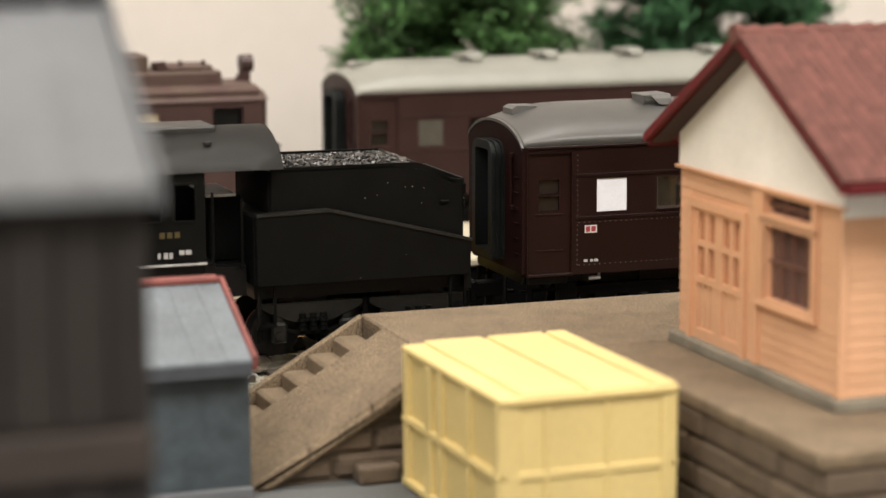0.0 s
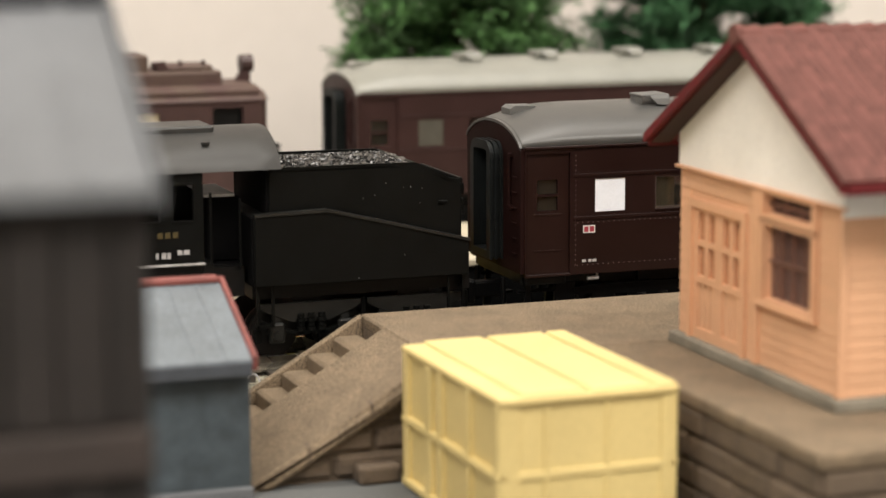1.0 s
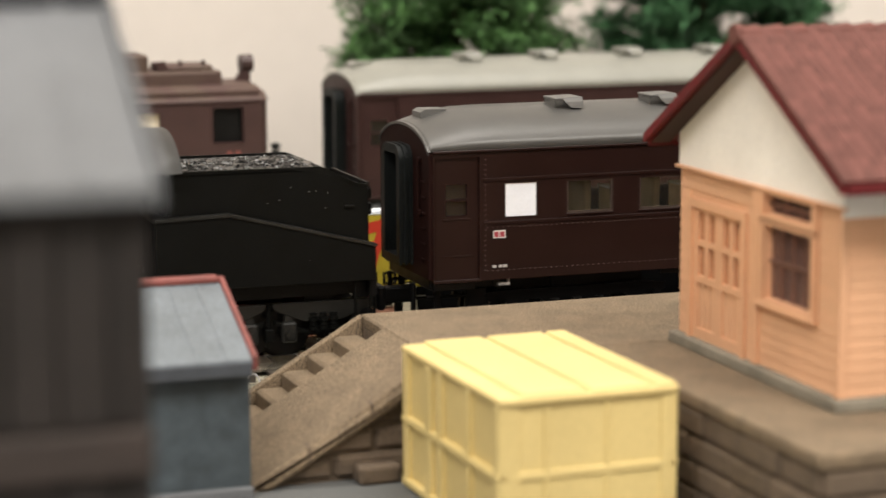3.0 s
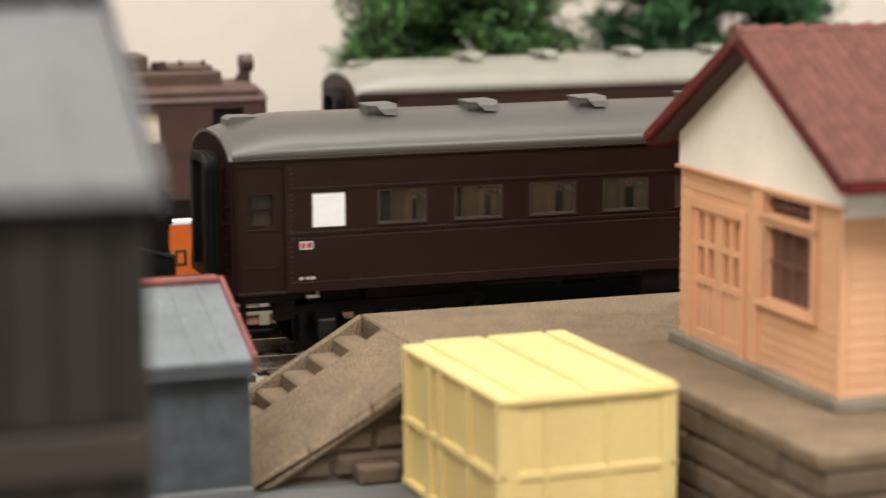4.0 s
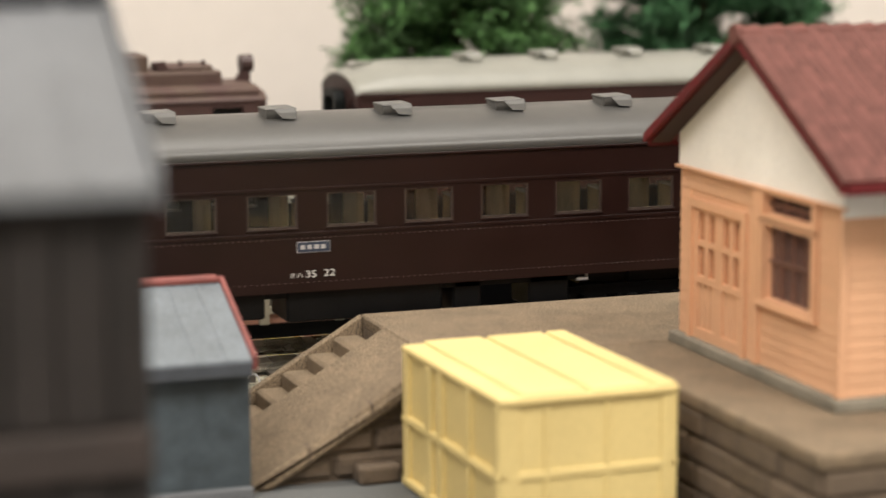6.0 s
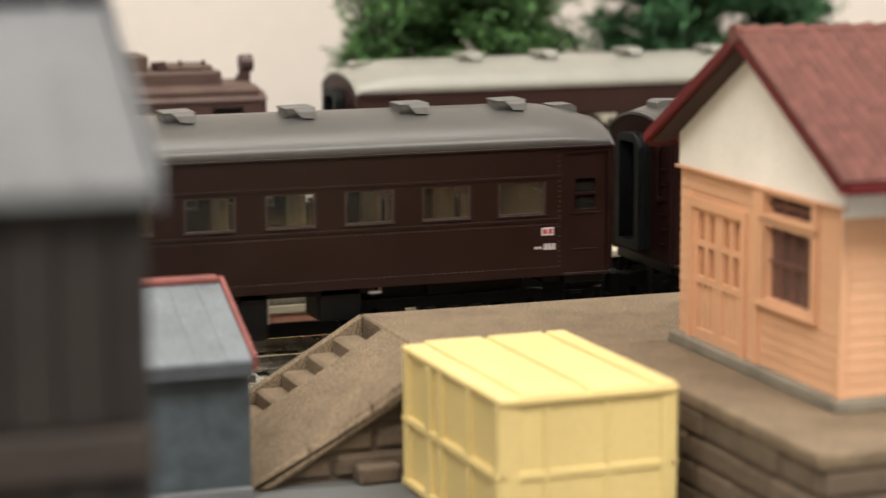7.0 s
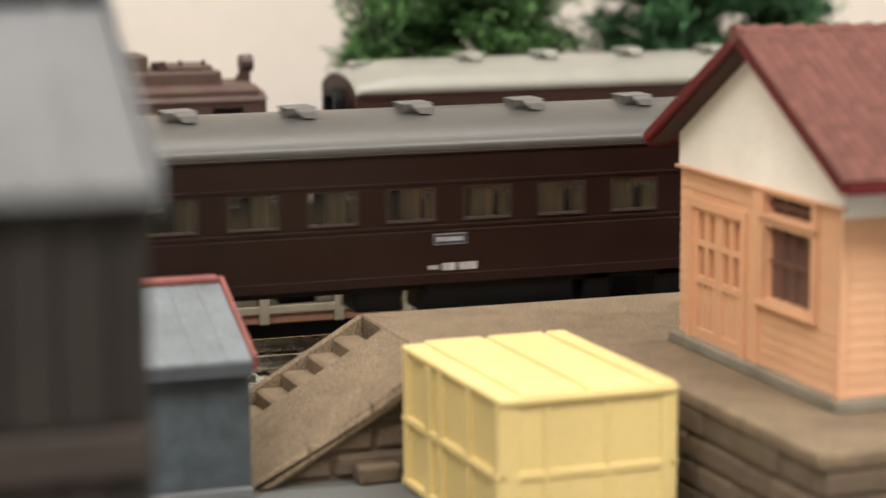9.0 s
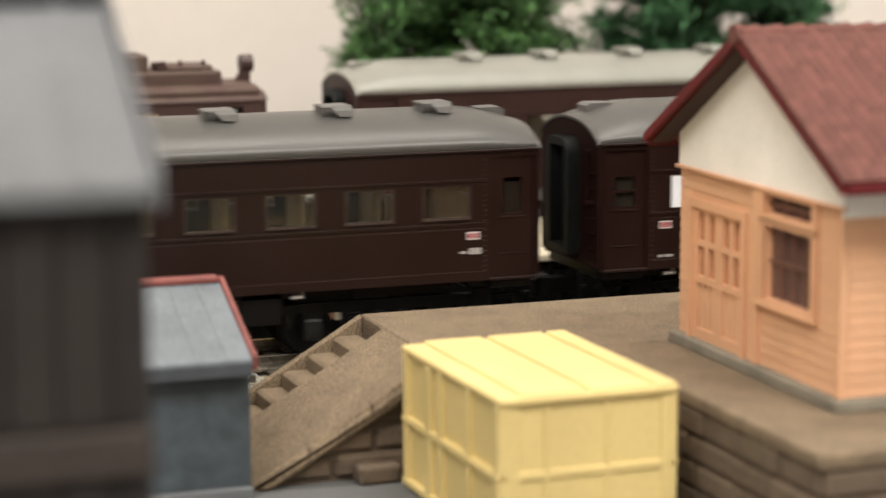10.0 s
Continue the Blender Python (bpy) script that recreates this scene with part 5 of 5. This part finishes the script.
# ---- rear platform: cream plastic with posts, rails and infill ----
def rear_platform():
    p = thing("platform_rear", "cream plastic island platform with framed sides on the grey board", "platform", kind="structure")
    F = 37.0
    part("deck", box(bmesh.new(), -60, 420, F + 0.9, 70.4, 10.3, 11.4, 0.2), CREAM, p)
    part("core", box(bmesh.new(), -58, 418, F + 3.0, 69.5, 0, 10.25), SLAB, p)
    part("foot_beam", box(bmesh.new(), -60, 98, F + 1.2, F + 2.6, 0, 4.4, 0.2), BLACK, p)
    part("ledge", box(bmesh.new(), -60, 98, F - 0.2, F + 2.8, 7.95, 8.3, 0.1), CREAM, p)
    part("side_rail", box(bmesh.new(), -60, 98, F, F + 1.2, 5.6, 6.7, 0.12), CREAM, p)
    # black face and ground strip stand in for the deep shade here
    part("shade_skirting", box(bmesh.new(), 98.3, 418, F + 1.6, F + 2.9, 0, 10.1, 0.2), SHADE_BLACK, p, "matt black panel standing in for shade under the deck")
    part("shade_ground_strip", box(bmesh.new(), 98.3, 418, 24.5, F + 1.5, 0.0, 0.9, 0.1), SHADE_BLACK, p)
    x = 75.7 - 10.6 * 12
    while x < 90:
        part("post", box(bmesh.new(), x, x + 1.4, F - 0.15, F + 1.3, 4.2, 7.95, 0.12), CREAM, p)
        part("liner_panel", box(bmesh.new(), x + 1.42, x + 10.58, F + 1.0, F + 1.5, 6.65, 7.94), PAPER, p)
        part("side_panel", box(bmesh.new(), x + 1.42, x + 10.58, F + 0.4, F + 1.0, 4.3, 5.62), PINK, p)
        x += 10.6
    b = bmesh.new()
    rod(b, 96.6, F - 1.6, 4.4, 1.9, 8.8, "z", 4, 0.6)
    part("end_post", b, CREAM, p)
    return p


rear_platform()


def board_sign(x0, x1, ground, label, foot=CREAM):
    """A sign board on the ledge: cream foot strip, coloured face, white cap."""
    s = thing("advertising_board", label, "sign board", "platform sign boards", 0, 36.9, 8.3)
    part("face", box(bmesh.new(), x0, x1, 0.0, 0.8, 2.5, 10.2), ground, s)
    part("foot_strip", box(bmesh.new(), x0, x1, 0.02, 0.8, 0.0, 2.48), foot, s, "foot strip with black lettering")
    part("cap", box(bmesh.new(), x0, x1, -0.1, 1.8, 10.22, 10.85, 0.1), WHITE, s, "white top edge")
    part("back", box(bmesh.new(), x0, x1, 0.82, 1.7, 3.2, 10.2), WHITE, s)
    return s


def glyph_bars(s, x0, n, z0, z1, step, material):
    """Unreadable black lettering as hollow bars."""
    for k in range(n):
        a = x0 + step * k
        part("bar", panel(a, a + step * 0.72, z0, z1, -0.08, 0.0, [(a + step * 0.14, a + step * 0.56, z0 + 0.35, z1 - 0.3)]), material, s)


ys = board_sign(75.6, 99.3, SIGN_YELLOW, "yellow advertising board with red brush strokes and white cap", SIGN_YELLOW)
for dx in (0.0, 9.2):
    for k, pts in enumerate(([(80.6, 8.9), (85.6, 9.8), (85.7, 8.3), (80.7, 7.4)], [(83.9, 9.9), (85.2, 9.9), (83.0, 3.0), (81.6, 3.0)],
                             [(80.6, 6.0), (85.3, 7.2), (85.3, 5.7), (80.6, 4.5)])):
        part("brush_stroke", slab([(px + dx, pz) for px, pz in pts], -0.06 - 0.03 * k, -0.005, "y"), SIGN_RED, ys)
glyph_bars(ys, 76.4, 8, 0.4, 2.2, 2.8, BLACK)
glyph_bars(ys, 82.2, 1, 2.6, 4.2, 1.9, BLACK)
os_ = board_sign(40.0, 75.4, SIGN_ORANGE, "orange advertising board with pale lettering and white cap")
glyph_bars(os_, 62.0, 6, 4.8, 6.9, 2.2, GOLD)
glyph_bars(os_, 58.0, 10, 0.5, 1.9, 1.7, BLACK)
part("lower_band", box(bmesh.new(), 40.2, 75.2, -0.06, -0.01, 2.7, 3.5), GOLD, os_)


def feeder_wire():
    """A short white wire curled beside the rail joint."""
    cu = bpy.data.curves.new("track_feeder_wire", "CURVE")
    cu.dimensions, cu.bevel_depth, cu.bevel_resolution = "3D", 0.0001, 2
    sp = cu.splines.new("NURBS")
    pts = [(61.5, -1.2, 0.4), (63.0, -0.6, 2.6), (64.3, 0.6, 5.0), (65.2, 0.2, 6.3), (66.0, -0.6, 5.2), (65.4, -1.4, 3.6), (64.4, -1.8, 1.6), (63.8, -2.0, 0.3)]
    sp.points.add(len(pts) - 1)
    for p_, q_ in zip(sp.points, pts):
        p_.co = (*[v * MM for v in q_], 1)
    sp.order_u, sp.use_endpoint_u = 4, True
    tmp = bpy.data.objects.new("track_feeder_wire", cu)
    scene.collection.objects.link(tmp)
    me = bpy.data.meshes.new_from_object(tmp.evaluated_get(bpy.context.evaluated_depsgraph_get()))
    bpy.data.objects.remove(tmp)
    me.materials.clear()
    me.materials.append(FADED)
    tagged(new("track_feeder_wire", me), "thin pale grey curled wire beside the rail joint", "wire")


feeder_wire()


# ---- trees ----
def tree(x, y, height, r, zc, seed, leaf, label):
    rng = random.Random(seed)
    t = thing("tree", label, "tree", "model trees", x, y, 0)
    b = bmesh.new()
    rod(b, 0, 0, height * 0.35, 1.9, height * 0.7, "z", 10, 0.9)
    for k in range(14):
        a, z = rng.uniform(0, 6.28), rng.uniform(0.3, 0.85) * height
        ln = r * rng.uniform(0.5, 0.9) * (1.1 - z / height * 0.6)
        m = Matrix.Translation((0, 0, z)) @ Matrix.Rotation(a, 4, "Z") @ Matrix.Rotation(radians(62), 4, "Y") @ Matrix.Translation((0, 0, ln / 2))
        bmesh.ops.create_cone(b, cap_ends=True, segments=6, radius1=0.7, radius2=0.2, depth=ln, matrix=m)
    part("trunk", b, BARK, t)
    verts, faces = [], []
    sprays = []
    for k in range(430):
        z = rng.uniform(zc, height)
        f = (z - zc) / (height - zc)
        rad = r * min(1.0, 0.45 + 2.4 * f) * (1 - f) ** 0.55 * rng.uniform(0.35, 1.08)
        a = rng.uniform(0, 6.283)
        sprays.append((rad * math.cos(a), rad * math.sin(a), z, a, rng.uniform(2.2, 4.6)))
    for sx, sy, sz, a, sr in sprays:
        for _ in range(95):
            u = Vector((rng.gauss(0, 1), rng.gauss(0, 1), rng.gauss(0, 0.55))) * sr * 0.52
            u += Vector((math.cos(a), math.sin(a), -0.25)) * rng.uniform(-1.5, 2.5)
            c = Vector((sx, sy, sz)) + u
            e = Euler((rng.uniform(-0.9, 0.9), rng.uniform(-0.9, 0.9), rng.uniform(0, 6.28))).to_matrix()
            l, w = rng.uniform(0.7, 1.5), rng.uniform(0.25, 0.5)
            i = len(verts)
            for q in ((-l, 0, 0), (0, -w, 0.15), (l, 0, 0), (0, w, 0.15)):
                verts.append((c + e @ Vector(q)) * MM)
            faces.append((i, i + 1, i + 2, i + 3))
    me = bpy.data.meshes.new("crown")
    me.from_pydata(verts, [], faces)
    me.materials.append(leaf)
    cr = new("crown", me)
    cr.parent = t
    cr["kind"] = "stuff"
    return t


tree(138, 132, 70, 23.5, 22, 1, LEAF, "dark green bushy model tree behind the parked coach")
tree(190, 136, 72, 26, 22, 2, LEAF_B, "blue-green bushy model tree behind the parked coach")
tree(52, 150, 64, 9, 40, 5, LEAF, "slim green model tree beyond the wooden house")


# ---- what moves: the train ----
S_ROWS = [(0.0, 49.65), (0.5, 49.65), (1.0, 49.42), (1.5, 48.16), (2.0, 46.48), (2.5, 44.1), (2.7, 42.3), (3.2, 33.6), (3.8, 19.5), (4.0, 13.1), (4.3, 4.8),
          (4.5, 0.0), (4.8, -6.5), (5.0, -11.9), (5.2, -18.6), (5.5, -28.6), (5.7, -34.7), (6.25, -48.0), (6.8, -62.66), (7.0, -69.05), (7.5, -87.1), (8.0, -109.15), (8.5, -133.3),
          (9.0, -163.4), (9.5, -191.0), (10.0, -217.4)]


def shift(t):
    for (a, u), (b, v) in zip(S_ROWS, S_ROWS[1:]):
        if a <= t <= b:
            return u + (v - u) * (t - a) / (b - a)
    return S_ROWS[-1][1]


def motions():
    for ob, x in TRAIN:
        walk(ob, [(t, pose((x + s) * MM, 0, 7.0 * MM)) for t, s in S_ROWS])
    times, last = [0.0], shift(0)
    for k in range(1, 301):
        t = k / 30
        if abs(shift(t) - last) > 2.6 or k == 300:
            times.append(t)
            last = shift(t)
    for w, dx in WHEELS:
        walk(w, [(t, pose(dx * MM, 0, 2.9 * MM, 0, math.degrees((shift(t) - S_ROWS[0][1]) / 2.9), 0)) for t in times])


motions()
